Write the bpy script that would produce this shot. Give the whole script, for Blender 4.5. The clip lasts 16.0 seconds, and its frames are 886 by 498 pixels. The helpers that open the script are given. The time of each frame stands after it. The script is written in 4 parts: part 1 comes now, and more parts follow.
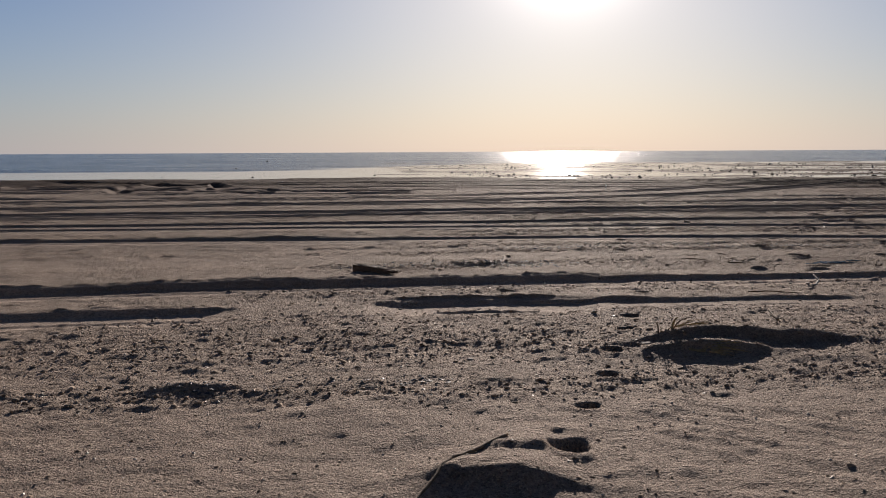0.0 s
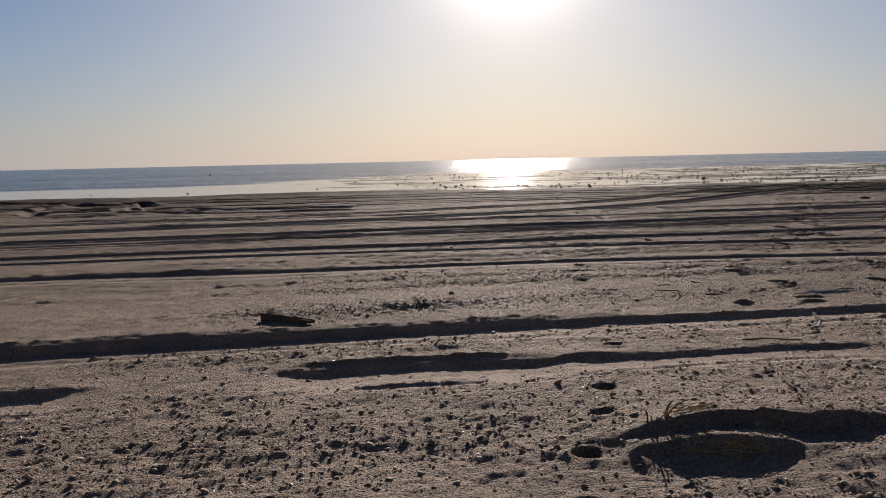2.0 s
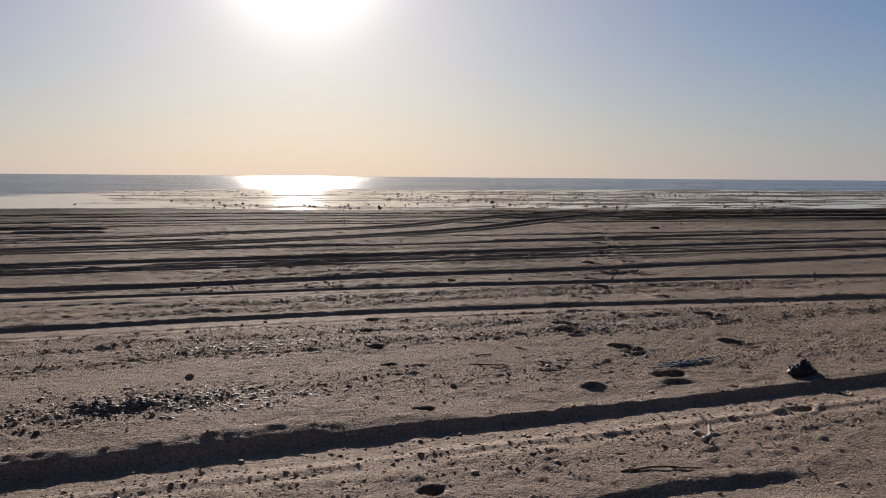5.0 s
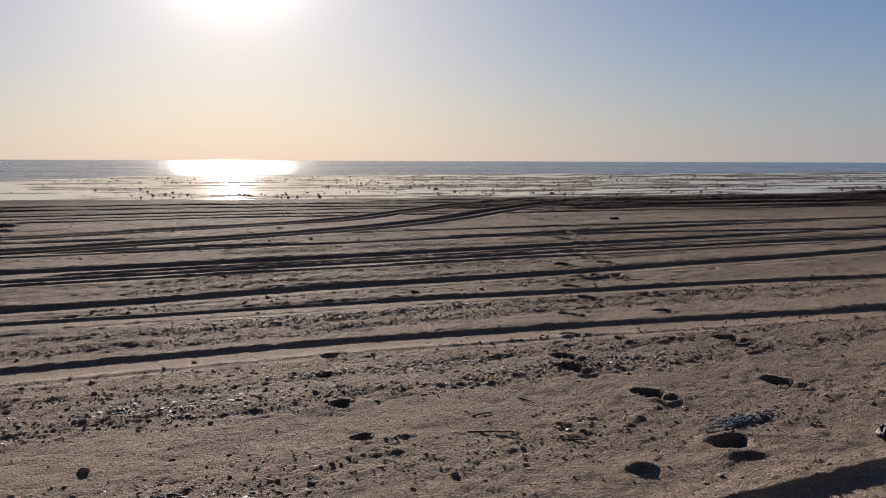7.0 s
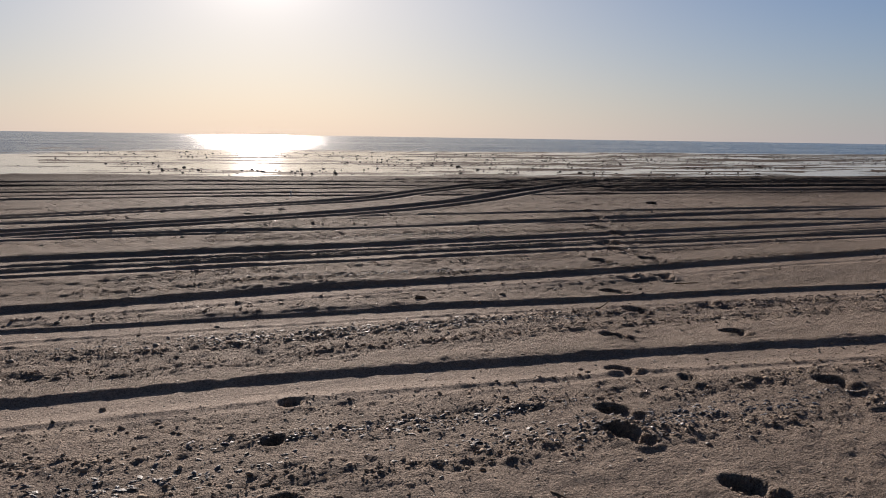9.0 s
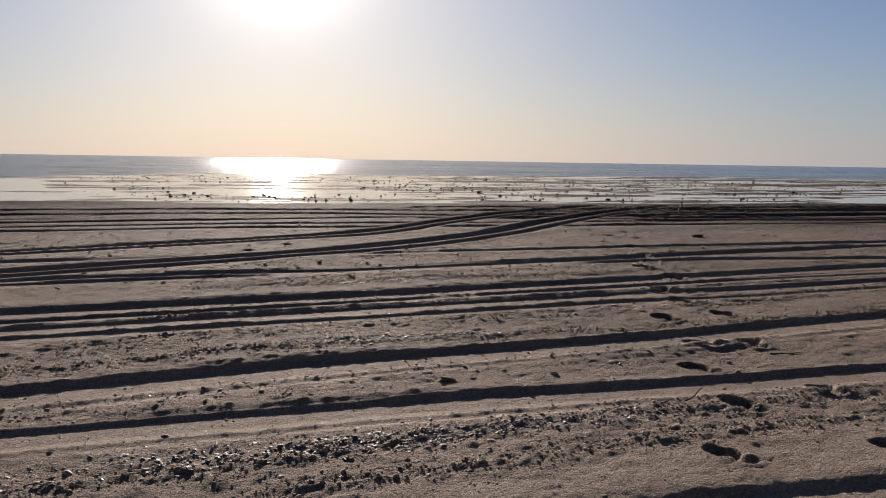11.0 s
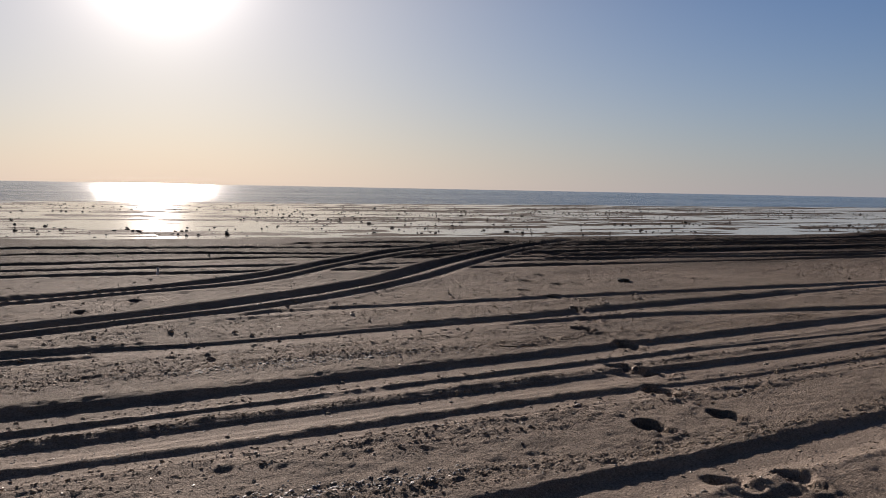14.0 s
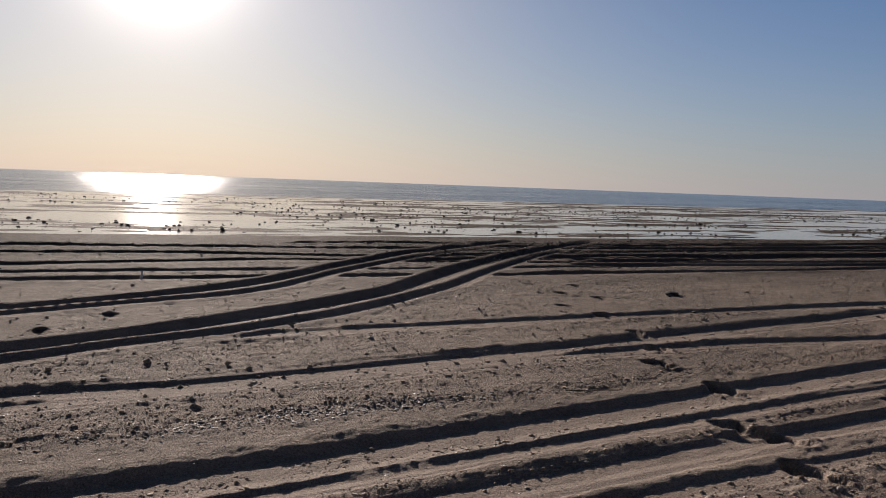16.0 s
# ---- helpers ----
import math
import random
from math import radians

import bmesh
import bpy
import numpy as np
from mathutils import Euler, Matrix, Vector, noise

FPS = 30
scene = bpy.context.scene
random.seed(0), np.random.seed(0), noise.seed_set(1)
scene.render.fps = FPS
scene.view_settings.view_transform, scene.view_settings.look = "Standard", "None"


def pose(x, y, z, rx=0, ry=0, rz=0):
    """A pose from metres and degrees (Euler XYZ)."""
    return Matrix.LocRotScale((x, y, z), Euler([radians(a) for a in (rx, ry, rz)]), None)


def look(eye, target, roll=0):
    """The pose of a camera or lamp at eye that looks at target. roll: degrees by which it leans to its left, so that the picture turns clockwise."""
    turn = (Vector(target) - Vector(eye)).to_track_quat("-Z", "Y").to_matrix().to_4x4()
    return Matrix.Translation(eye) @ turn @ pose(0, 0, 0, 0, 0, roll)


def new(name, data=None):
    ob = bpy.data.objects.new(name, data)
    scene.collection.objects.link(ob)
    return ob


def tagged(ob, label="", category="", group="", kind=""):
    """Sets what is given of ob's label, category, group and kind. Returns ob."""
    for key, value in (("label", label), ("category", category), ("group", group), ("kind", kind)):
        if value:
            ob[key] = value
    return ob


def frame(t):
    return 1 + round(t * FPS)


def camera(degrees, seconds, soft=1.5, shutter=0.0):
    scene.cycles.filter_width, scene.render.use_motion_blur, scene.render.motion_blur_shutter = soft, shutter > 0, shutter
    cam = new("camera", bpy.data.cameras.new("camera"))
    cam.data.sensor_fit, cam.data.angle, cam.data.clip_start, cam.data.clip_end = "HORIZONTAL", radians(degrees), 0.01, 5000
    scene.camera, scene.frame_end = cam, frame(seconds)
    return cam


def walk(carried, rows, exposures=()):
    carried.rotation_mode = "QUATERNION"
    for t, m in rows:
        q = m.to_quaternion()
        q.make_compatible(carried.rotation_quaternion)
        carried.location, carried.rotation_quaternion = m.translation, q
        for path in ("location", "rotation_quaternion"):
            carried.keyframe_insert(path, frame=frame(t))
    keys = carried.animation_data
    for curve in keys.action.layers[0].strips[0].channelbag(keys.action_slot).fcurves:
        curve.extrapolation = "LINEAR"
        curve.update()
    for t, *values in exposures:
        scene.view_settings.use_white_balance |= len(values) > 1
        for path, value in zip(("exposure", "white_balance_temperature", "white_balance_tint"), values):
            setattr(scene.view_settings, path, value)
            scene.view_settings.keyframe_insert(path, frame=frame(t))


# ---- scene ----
cam = camera(55.2, 16.0, 1.0)
PATH = [
    (0, (0.112, 0.576, 1.186), (0.312, 2.553, 0.958), -0.3),
    (0.5, (0.172, 0.889, 1.25), (0.39, 2.866, 1.04), -0.5),
    (1, (0.339, 1.265, 1.263), (0.57, 3.241, 1.06), -1.1),
    (1.5, (0.359, 1.704, 1.236), (0.582, 3.68, 1.025), -1.3),
    (2, (0.453, 1.997, 1.274), (0.769, 3.961, 1.066), -1.3),
    (2.5, (0.625, 2.364, 1.297), (1.005, 4.319, 1.108), -1.2),
    (3, (0.704, 2.799, 1.266), (1.14, 4.742, 1.08), -0.8),
    (3.1, (0.727, 2.882, 1.269), (1.195, 4.819, 1.096), -1.0),
    (3.5, (0.872, 3.104, 1.319), (1.432, 5.015, 1.138), -0.3),
    (4, (1.049, 3.493, 1.315), (1.622, 5.401, 1.139), 0.2),
    (4.5, (1.064, 3.883, 1.341), (1.719, 5.766, 1.177), 0.8),
    (4.7, (1.088, 3.998, 1.328), (1.806, 5.858, 1.168), 0.7),
    (6.8, (1.44, 5.56, 1.44), (2.362, 7.32, 1.218), 0.3),
    (7, (1.487, 5.689, 1.456), (2.411, 7.45, 1.249), 0.2),
    (7.5, (1.621, 6.117, 1.411), (2.525, 7.888, 1.199), 0.4),
    (8, (1.799, 6.448, 1.454), (2.691, 8.218, 1.185), 0.6),
    (8.2, (1.943, 6.579, 1.443), (2.825, 8.354, 1.174), 0.5),
    (10.3, (2.809, 8.35, 1.49), (3.674, 10.136, 1.245), 1.2),
    (10.5, (2.871, 8.507, 1.532), (3.731, 10.297, 1.297), 1.1),
    (11, (3.107, 8.931, 1.5), (3.943, 10.736, 1.292), 0.9),
    (11.5, (3.279, 9.374, 1.54), (4.097, 11.189, 1.353), 0.9),
    (12, (3.407, 9.827, 1.594), (4.237, 11.639, 1.43), 0.8),
    (12.5, (3.669, 10.202, 1.581), (4.559, 11.986, 1.434), 0.9),
    (13, (3.803, 10.584, 1.584), (4.741, 12.345, 1.454), 1.1),
    (13.5, (3.896, 10.945, 1.627), (4.898, 12.67, 1.49), 0.9),
    (14, (4.166, 11.373, 1.631), (5.238, 13.056, 1.489), 1.1),
    (14.5, (4.255, 11.799, 1.678), (5.291, 13.503, 1.525), 0.2),
    (15, (4.372, 12.197, 1.663), (5.523, 13.825, 1.513), 0.2),
    (15.5, (4.621, 12.692, 1.686), (5.687, 14.377, 1.534), 1.1),
    (16, (4.796, 13.211, 1.647), (5.875, 14.888, 1.495), 2.1),
]
walk(cam, [(t, look(eye, target, roll)) for t, eye, target, roll in PATH], [(0, 0.14, 6480, 18), (3.5, 0.03, 6480, 18), (7, 0.13, 6480, 18), (8, 0.14, 6480, 18), (10.5, 0.22, 6480, 18), (12, 0.1, 6480, 18), (16, 0.07, 6480, 18)])

# ---- light ----
SUN_HEIGHT, SUN_SIDE = 15.0, 14.1          # degrees above the sea, degrees from the y axis towards x
world = bpy.data.worlds.new("sky")
scene.world = world
world.use_nodes = True
wt = world.node_tree
sky = wt.nodes.new("ShaderNodeTexSky")
sky.sky_type, sky.sun_disc = "NISHITA", False
sky.sun_elevation, sky.sun_rotation = radians(SUN_HEIGHT), radians(SUN_SIDE)
sky.air_density, sky.dust_density, sky.ozone_density, sky.altitude = 1.0, 0.12, 2.5, 0
SUNWARD = Vector((math.sin(radians(SUN_SIDE)) * math.cos(radians(SUN_HEIGHT)), math.cos(radians(SUN_SIDE)) * math.cos(radians(SUN_HEIGHT)), math.sin(radians(SUN_HEIGHT))))
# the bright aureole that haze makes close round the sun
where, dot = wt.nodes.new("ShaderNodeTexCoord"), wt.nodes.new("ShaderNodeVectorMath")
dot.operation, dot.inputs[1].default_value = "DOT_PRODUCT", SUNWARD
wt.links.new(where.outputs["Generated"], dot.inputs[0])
clear = wt.nodes.new("ShaderNodeVectorMath")
clear.operation = "MULTIPLY"
# deep blue away from the sun, paler towards it
towards, near_sun, tints = wt.nodes.new("ShaderNodeClamp"), wt.nodes.new("ShaderNodeMath"), wt.nodes.new("ShaderNodeMix")
wt.links.new(dot.outputs["Value"], towards.inputs[0])
near_sun.operation, near_sun.inputs[1].default_value = "POWER", 6.0
wt.links.new(towards.outputs[0], near_sun.inputs[0])
tints.data_type = "RGBA"
tints.inputs[6].default_value, tints.inputs[7].default_value = (0.71, 1.0, 1.36, 1), (0.93, 0.95, 1.0, 1)
wt.links.new(near_sun.outputs[0], tints.inputs[0])
# and duller on the landward side
landward, duller = wt.nodes.new("ShaderNodeMapRange"), wt.nodes.new("ShaderNodeMix")
landward.interpolation_type = "SMOOTHSTEP"
for key, value in (("From Min", 0.5), ("From Max", -0.5)):
    landward.inputs[key].default_value = value
wt.links.new(dot.outputs["Value"], landward.inputs["Value"])
duller.data_type = "RGBA"
duller.inputs[7].default_value = (0.5, 0.53, 0.58, 1)
wt.links.new(landward.outputs[0], duller.inputs[0])
wt.links.new(tints.outputs[2], duller.inputs[6])
wt.links.new(duller.outputs[2], clear.inputs[1])
wt.links.new(sky.outputs[0], clear.inputs[0])
# the clear sky deepens towards the zenith
parts, deepen, fall = wt.nodes.new("ShaderNodeSeparateXYZ"), wt.nodes.new("ShaderNodeVectorMath"), wt.nodes.new("ShaderNodeMapRange")
wt.links.new(where.outputs["Generated"], parts.inputs[0])
for key, value in (("From Min", 0.2), ("From Max", 1.0), ("To Min", 1.0), ("To Max", 0.2)):
    fall.inputs[key].default_value = value
wt.links.new(parts.outputs["Z"], fall.inputs["Value"])
deepen.operation = "SCALE"
wt.links.new(clear.outputs[0], deepen.inputs[0])
wt.links.new(fall.outputs[0], deepen.inputs["Scale"])
total = deepen.outputs[0]
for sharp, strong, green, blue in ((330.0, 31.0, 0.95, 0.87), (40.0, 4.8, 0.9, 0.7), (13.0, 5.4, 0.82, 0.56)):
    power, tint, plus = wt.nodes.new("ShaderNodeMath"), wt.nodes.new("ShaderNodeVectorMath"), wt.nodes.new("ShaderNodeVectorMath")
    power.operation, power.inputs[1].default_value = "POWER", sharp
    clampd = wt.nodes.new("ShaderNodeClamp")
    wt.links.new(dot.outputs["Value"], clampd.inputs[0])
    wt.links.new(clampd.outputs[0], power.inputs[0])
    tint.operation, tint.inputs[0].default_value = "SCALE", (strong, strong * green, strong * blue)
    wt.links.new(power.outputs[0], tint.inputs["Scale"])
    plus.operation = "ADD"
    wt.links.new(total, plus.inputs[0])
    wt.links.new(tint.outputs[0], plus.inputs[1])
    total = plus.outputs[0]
# pale haze that thickens towards the horizon, warmer on the sun's side


def sky_math(op, a, b):
    n = wt.nodes.new("ShaderNodeMath")
    n.operation, n.use_clamp = op, op == "MAXIMUM"
    for socket, value in zip(n.inputs, (a, b)):
        if hasattr(value, "is_linked"):
            wt.links.new(value, socket)
        else:
            socket.default_value = value
    return n.outputs[0]


thick = sky_math("MULTIPLY", sky_math("POWER", 2.718, sky_math("MULTIPLY", sky_math("MAXIMUM", parts.outputs["Z"], 0.0), -10.0)), 0.85)
side = sky_math("POWER", sky_math("MAXIMUM", dot.outputs["Value"], 0.0), 7.0)
tone, veil = wt.nodes.new("ShaderNodeMix"), wt.nodes.new("ShaderNodeMix")
tone.data_type = veil.data_type = "RGBA"
tone.inputs[6].default_value, tone.inputs[7].default_value = (6.9, 6.8, 7.2, 1), (16.8, 14.1, 11.3, 1)
wt.links.new(side, tone.inputs[0])
wt.links.new(thick, veil.inputs[0])
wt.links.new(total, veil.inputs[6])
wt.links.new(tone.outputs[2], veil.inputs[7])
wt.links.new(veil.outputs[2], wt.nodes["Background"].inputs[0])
wt.nodes["Background"].inputs[1].default_value = 0.047
sun = new("sun", bpy.data.lights.new("sun", "SUN"))
sun.data.energy, sun.data.angle, sun.data.color = 5.0, radians(0.5), (1.0, 0.9, 0.76)
sun.matrix_world = look(SUNWARD * 50, (0, 0, 0))
scene.view_settings.exposure = 0.0


# ---- materials ----
def material(name):
    m = bpy.data.materials.new(name)
    m.use_nodes = True
    t = m.node_tree
    return m, t, t.nodes["Principled BSDF"]


def put(t, kind, **values):
    n = t.nodes.new(kind)
    for key, value in values.items():
        n.inputs[key.replace("_", " ")].default_value = value
    return n


def coords(t, scale=(1, 1, 1), which="Object"):
    c, m = t.nodes.new("ShaderNodeTexCoord"), t.nodes.new("ShaderNodeMapping")
    m.inputs["Scale"].default_value = scale
    t.links.new(c.outputs[which], m.inputs["Vector"])
    return m.outputs[0]


def noise_tex(t, vector, scale, detail=4, rough=0.6):
    n = put(t, "ShaderNodeTexNoise", Scale=scale, Detail=detail, Roughness=rough)
    t.links.new(vector, n.inputs["Vector"])
    return n.outputs["Fac"]


def ramp(t, fac, *stops):
    r = t.nodes.new("ShaderNodeValToRGB")
    while len(r.color_ramp.elements) < len(stops):
        r.color_ramp.elements.new(0.5)
    for e, (at, c) in zip(r.color_ramp.elements, stops):
        e.position, e.color = at, (*c, 1) if isinstance(c, tuple) else (c, c, c, 1)
    t.links.new(fac, r.inputs[0])
    return r.outputs[0]


def mix(t, fac, a, b, blend="MIX"):
    m = t.nodes.new("ShaderNodeMix")
    m.data_type, m.blend_type = "RGBA", blend
    for socket, value in ((m.inputs[0], fac), (m.inputs[6], a), (m.inputs[7], b)):
        if hasattr(value, "is_linked"):
            t.links.new(value, socket)
        else:
            socket.default_value = value if not isinstance(value, tuple) else (*value, 1)
    return m.outputs[2]


def math_node(t, op, a, b=0.0):
    m = t.nodes.new("ShaderNodeMath")
    m.operation = op
    for socket, value in zip(m.inputs, (a, b)):
        if hasattr(value, "is_linked"):
            t.links.new(value, socket)
        else:
            socket.default_value = value
    return m.outputs[0]


def bump(t, bsdf, height, strength, distance):
    b = put(t, "ShaderNodeBump", Strength=strength, Distance=distance)
    t.links.new(height, b.inputs["Height"])
    t.links.new(b.outputs[0], bsdf.inputs["Normal"])


def grainy(name, dark, light, scale, roughness=0.9, grain=0.3, size=0.004, island=False, piece=False, specular=0.3):
    """A matt surface that runs between two colours at two scales, with a fine relief."""
    m, t, b = material(name)
    v = coords(t)
    big, fine = noise_tex(t, v, scale), noise_tex(t, v, scale * 14, 2)
    fac = math_node(t, "ADD", math_node(t, "MULTIPLY", big, 0.65), math_node(t, "MULTIPLY", fine, 0.35))
    colour = ramp(t, fac, (0.34, dark), (0.66, light))
    if island or piece:
        g = t.nodes.new("ShaderNodeNewGeometry" if island else "ShaderNodeObjectInfo")
        tone = ramp(t, g.outputs["Random Per Island" if island else "Random"], (0.0, 0.55), (1.0, 1.35))
        colour = mix(t, 1.0, colour, tone, "MULTIPLY")
    t.links.new(colour, b.inputs["Base Color"])
    b.inputs["Roughness"].default_value = roughness
    b.inputs["Specular IOR Level"].default_value = specular
    bump(t, b, fine, grain, size)
    return m


def sand_material():
    m, t, b = material("beach_sand")
    v = coords(t)
    wide, mid = noise_tex(t, coords(t, (0.35, 1.0, 1.0)), 0.7, 5), noise_tex(t, coords(t, (0.6, 1.0, 1.0)), 5.0, 5, 0.65)
    grain, speck = noise_tex(t, v, 60, 4, 0.7), noise_tex(t, v, 130, 2)
    base = ramp(t, wide, (0.35, (0.333, 0.265, 0.216)), (0.65, (0.45, 0.357, 0.289)))
    base = mix(t, 1.0, base, ramp(t, mid, (0.3, 0.78), (0.7, 1.14)), "MULTIPLY")
    # mixed grains and shell bits; their contrast also paints in lit and unlit relief
    base = mix(t, 1.0, base, ramp(t, grain, (0.3, 0.5), (0.7, 1.45)), "MULTIPLY")
    base = mix(t, ramp(t, speck, (0.59, 0.0), (0.66, 0.8)), base, (0.66, 0.575, 0.47))
    base = mix(t, ramp(t, speck, (0.33, 0.75), (0.39, 0.0)), base, (0.06, 0.05, 0.045))
    # damp and dark towards the water's edge, in streaks along the shore
    sep = t.nodes.new("ShaderNodeSeparateXYZ")
    t.links.new(coords(t), sep.inputs[0])
    line = math_node(t, "ADD", sep.outputs["Y"], math_node(t, "MULTIPLY", sep.outputs["X"], 0.17))
    flooded = put(t, "ShaderNodeMapRange")
    for key, value in (("From Min", 38.8), ("From Max", 40.6)):
        flooded.inputs[key].default_value = value
    t.links.new(line, flooded.inputs["Value"])
    line = math_node(t, "ADD", line, math_node(t, "MULTIPLY", noise_tex(t, coords(t, (0.12, 0.8, 1.0)), 1.0, 4), 9.0))
    damp = put(t, "ShaderNodeMapRange")
    for key, value in (("From Min", 29.5), ("From Max", 37.0)):
        damp.inputs[key].default_value = value
    t.links.new(line, damp.inputs["Value"])
    wet = damp.outputs[0]
    # sand tone falls from 1.04 inland to 0.8 seaward
    seaward_tone = put(t, "ShaderNodeMapRange")
    for key, value in (("From Min", 24.0), ("From Max", 10.0), ("To Min", 0.8), ("To Max", 1.04)):
        seaward_tone.inputs[key].default_value = value
    t.links.new(line, seaward_tone.inputs["Value"])
    base = mix(t, 1.0, base, seaward_tone.outputs[0], "MULTIPLY")
    base = mix(t, wet, base, mix(t, 1.0, base, (0.34, 0.33, 0.34), "MULTIPLY"))
    t.links.new(base, b.inputs["Base Color"])
    rough = mix(t, wet, (0.88, 0.88, 0.88), (0.82, 0.82, 0.82))
    t.links.new(mix(t, flooded.outputs[0], rough, (0.8, 0.8, 0.8)), b.inputs["Roughness"])
    t.links.new(mix(t, wet, (0.1, 0.1, 0.1), (0.03, 0.03, 0.03)), b.inputs["Specular IOR Level"])
    pitted = ramp(t, noise_tex(t, coords(t, (0.8, 1.0, 1.0)), 24, 4, 0.62), (0.22, 0.0), (0.78, 1.0))
    lumpy = ramp(t, noise_tex(t, v, 58, 3, 0.6), (0.24, 0.0), (0.76, 1.0))
    patchy = ramp(t, noise_tex(t, coords(t, (0.5, 1.0, 1.0)), 1.3, 4), (0.38, 0.25), (0.6, 1.0))
    relief = math_node(t, "ADD", math_node(t, "MULTIPLY", pitted, patchy), math_node(t, "MULTIPLY", lumpy, 0.6))
    relief = math_node(t, "ADD", relief, math_node(t, "MULTIPLY", speck, 0.8))
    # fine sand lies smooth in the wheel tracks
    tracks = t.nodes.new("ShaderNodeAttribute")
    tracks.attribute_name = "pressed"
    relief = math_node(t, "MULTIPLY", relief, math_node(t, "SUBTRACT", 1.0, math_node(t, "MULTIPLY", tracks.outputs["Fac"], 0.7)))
    relief = math_node(t, "MULTIPLY", relief, math_node(t, "SUBTRACT", 1.0, math_node(t, "MULTIPLY", flooded.outputs[0], 0.3)))
    bump(t, b, relief, 1.0, 0.028)
    return m


def water_material():
    m, t, b = material("sea_water")
    b.inputs["IOR"].default_value = 1.33
    # ripples run along the shore, so the shine is drawn out towards the sun
    b.inputs["Anisotropic"].default_value = 0.6
    drawn = put(t, "ShaderNodeCombineXYZ", Y=1.0)
    t.links.new(drawn.outputs[0], b.inputs["Tangent"])
    sep = t.nodes.new("ShaderNodeSeparateXYZ")
    t.links.new(coords(t), sep.inputs[0])
    slant = math_node(t, "MULTIPLY", math_node(t, "MINIMUM", math_node(t, "MAXIMUM", sep.outputs["X"], -8.0), 13.0), 1.5)
    line = math_node(t, "ADD", math_node(t, "SUBTRACT", sep.outputs["Y"], slant), math_node(t, "MULTIPLY", noise_tex(t, coords(t, (0.02, 0.15, 1.0)), 1.0, 4), 22.0))
    out = put(t, "ShaderNodeMapRange")
    for key, value in (("From Min", 78.0), ("From Max", 83.0)):
        out.inputs[key].default_value = value
    t.links.new(line, out.inputs["Value"])
    open_sea = out.outputs[0]
    t.links.new(mix(t, open_sea, (0.3, 0.25, 0.205), (0.03, 0.062, 0.105)), b.inputs["Base Color"])
    slick = noise_tex(t, coords(t, (0.0025, 0.03, 1.0)), 1.0, 4)
    choppy = mix(t, 1.0, open_sea, ramp(t, slick, (0.40, 0.7), (0.56, 1.0)), "MULTIPLY")
    t.links.new(mix(t, choppy, (0.09, 0.09, 0.09), ramp(t, noise_tex(t, coords(t, (0.09, 0.35, 1.0)), 1.0, 4, 0.7), (0.3, 0.12), (0.7, 0.26))), b.inputs["Roughness"])
    wave = math_node(t, "ADD", noise_tex(t, coords(t, (0.14, 1.0, 1.0)), 2.2, 4), math_node(t, "MULTIPLY", noise_tex(t, coords(t, (0.12, 1.0, 1.0)), 0.5, 3), 1.5))
    wave = math_node(t, "ADD", wave, math_node(t, "MULTIPLY", noise_tex(t, coords(t, (0.012, 0.1, 1.0)), 1.0, 3), 1.6))
    bn = put(t, "ShaderNodeBump", Distance=0.2)
    t.links.new(wave, bn.inputs["Height"])
    t.links.new(math_node(t, "ADD", math_node(t, "MULTIPLY", choppy, 0.85), 0.01), bn.inputs["Strength"])
    t.links.new(bn.outputs[0], b.inputs["Normal"])
    return m


SAND = sand_material()
WATER = water_material()
CLOD = grainy("sand_clod", (0.25, 0.198, 0.15), (0.42, 0.332, 0.25), 20, island=True, specular=0.2)
PEBBLE = grainy("shell_and_pebble", (0.16, 0.14, 0.125), (0.50, 0.46, 0.40), 6, 0.48, island=True, specular=0.5)
MUSSEL = grainy("mussel_shell", (0.05, 0.055, 0.07), (0.17, 0.175, 0.195), 25, 0.6, island=True, specular=0.25)
MUSSEL_HALF = grainy("mussel_half", (0.05, 0.06, 0.085), (0.24, 0.25, 0.28), 40, 0.45, piece=True, specular=0.4)
STONE = grainy("beach_stone", (0.14, 0.12, 0.1), (0.36, 0.31, 0.26), 9, 0.6, piece=True, specular=0.4)
ROCK = grainy("weedy_rock", (0.018, 0.018, 0.016), (0.07, 0.065, 0.055), 9, 0.75, 0.8, 0.02, piece=True)
TWIG = grainy("dry_twig", (0.10, 0.072, 0.048), (0.27, 0.205, 0.14), 30, 0.85)
DARKWOOD = grainy("weathered_board", (0.075, 0.055, 0.042), (0.2, 0.145, 0.105), 22, 0.85, 0.6, 0.006)
STRAW = grainy("dry_grass", (0.30, 0.22, 0.11), (0.55, 0.42, 0.22), 30, 0.7)
WEED = grainy("dried_seaweed", (0.035, 0.03, 0.023), (0.13, 0.105, 0.078), 12, 0.7, island=True)
BLUE = grainy("blue_rope", (0.05, 0.12, 0.22), (0.13, 0.25, 0.38), 30, 0.6)
BAG = grainy("dark_plastic", (0.014, 0.018, 0.032), (0.05, 0.06, 0.09), 14, 0.42, 0.6, 0.012, specular=0.3)
# white colour and subsurface stand in for the glint on the backlit stake
GLINT_WHITE = grainy("glint_white", (0.7, 0.7, 0.68), (0.85, 0.85, 0.83), 8, 0.4, 0.1)
GLINT_WHITE.node_tree.nodes["Principled BSDF"].inputs["Subsurface Weight"].default_value = 0.6
GLINT_WHITE.node_tree.nodes["Principled BSDF"].inputs["Subsurface Radius"].default_value = (0.05, 0.05, 0.05)
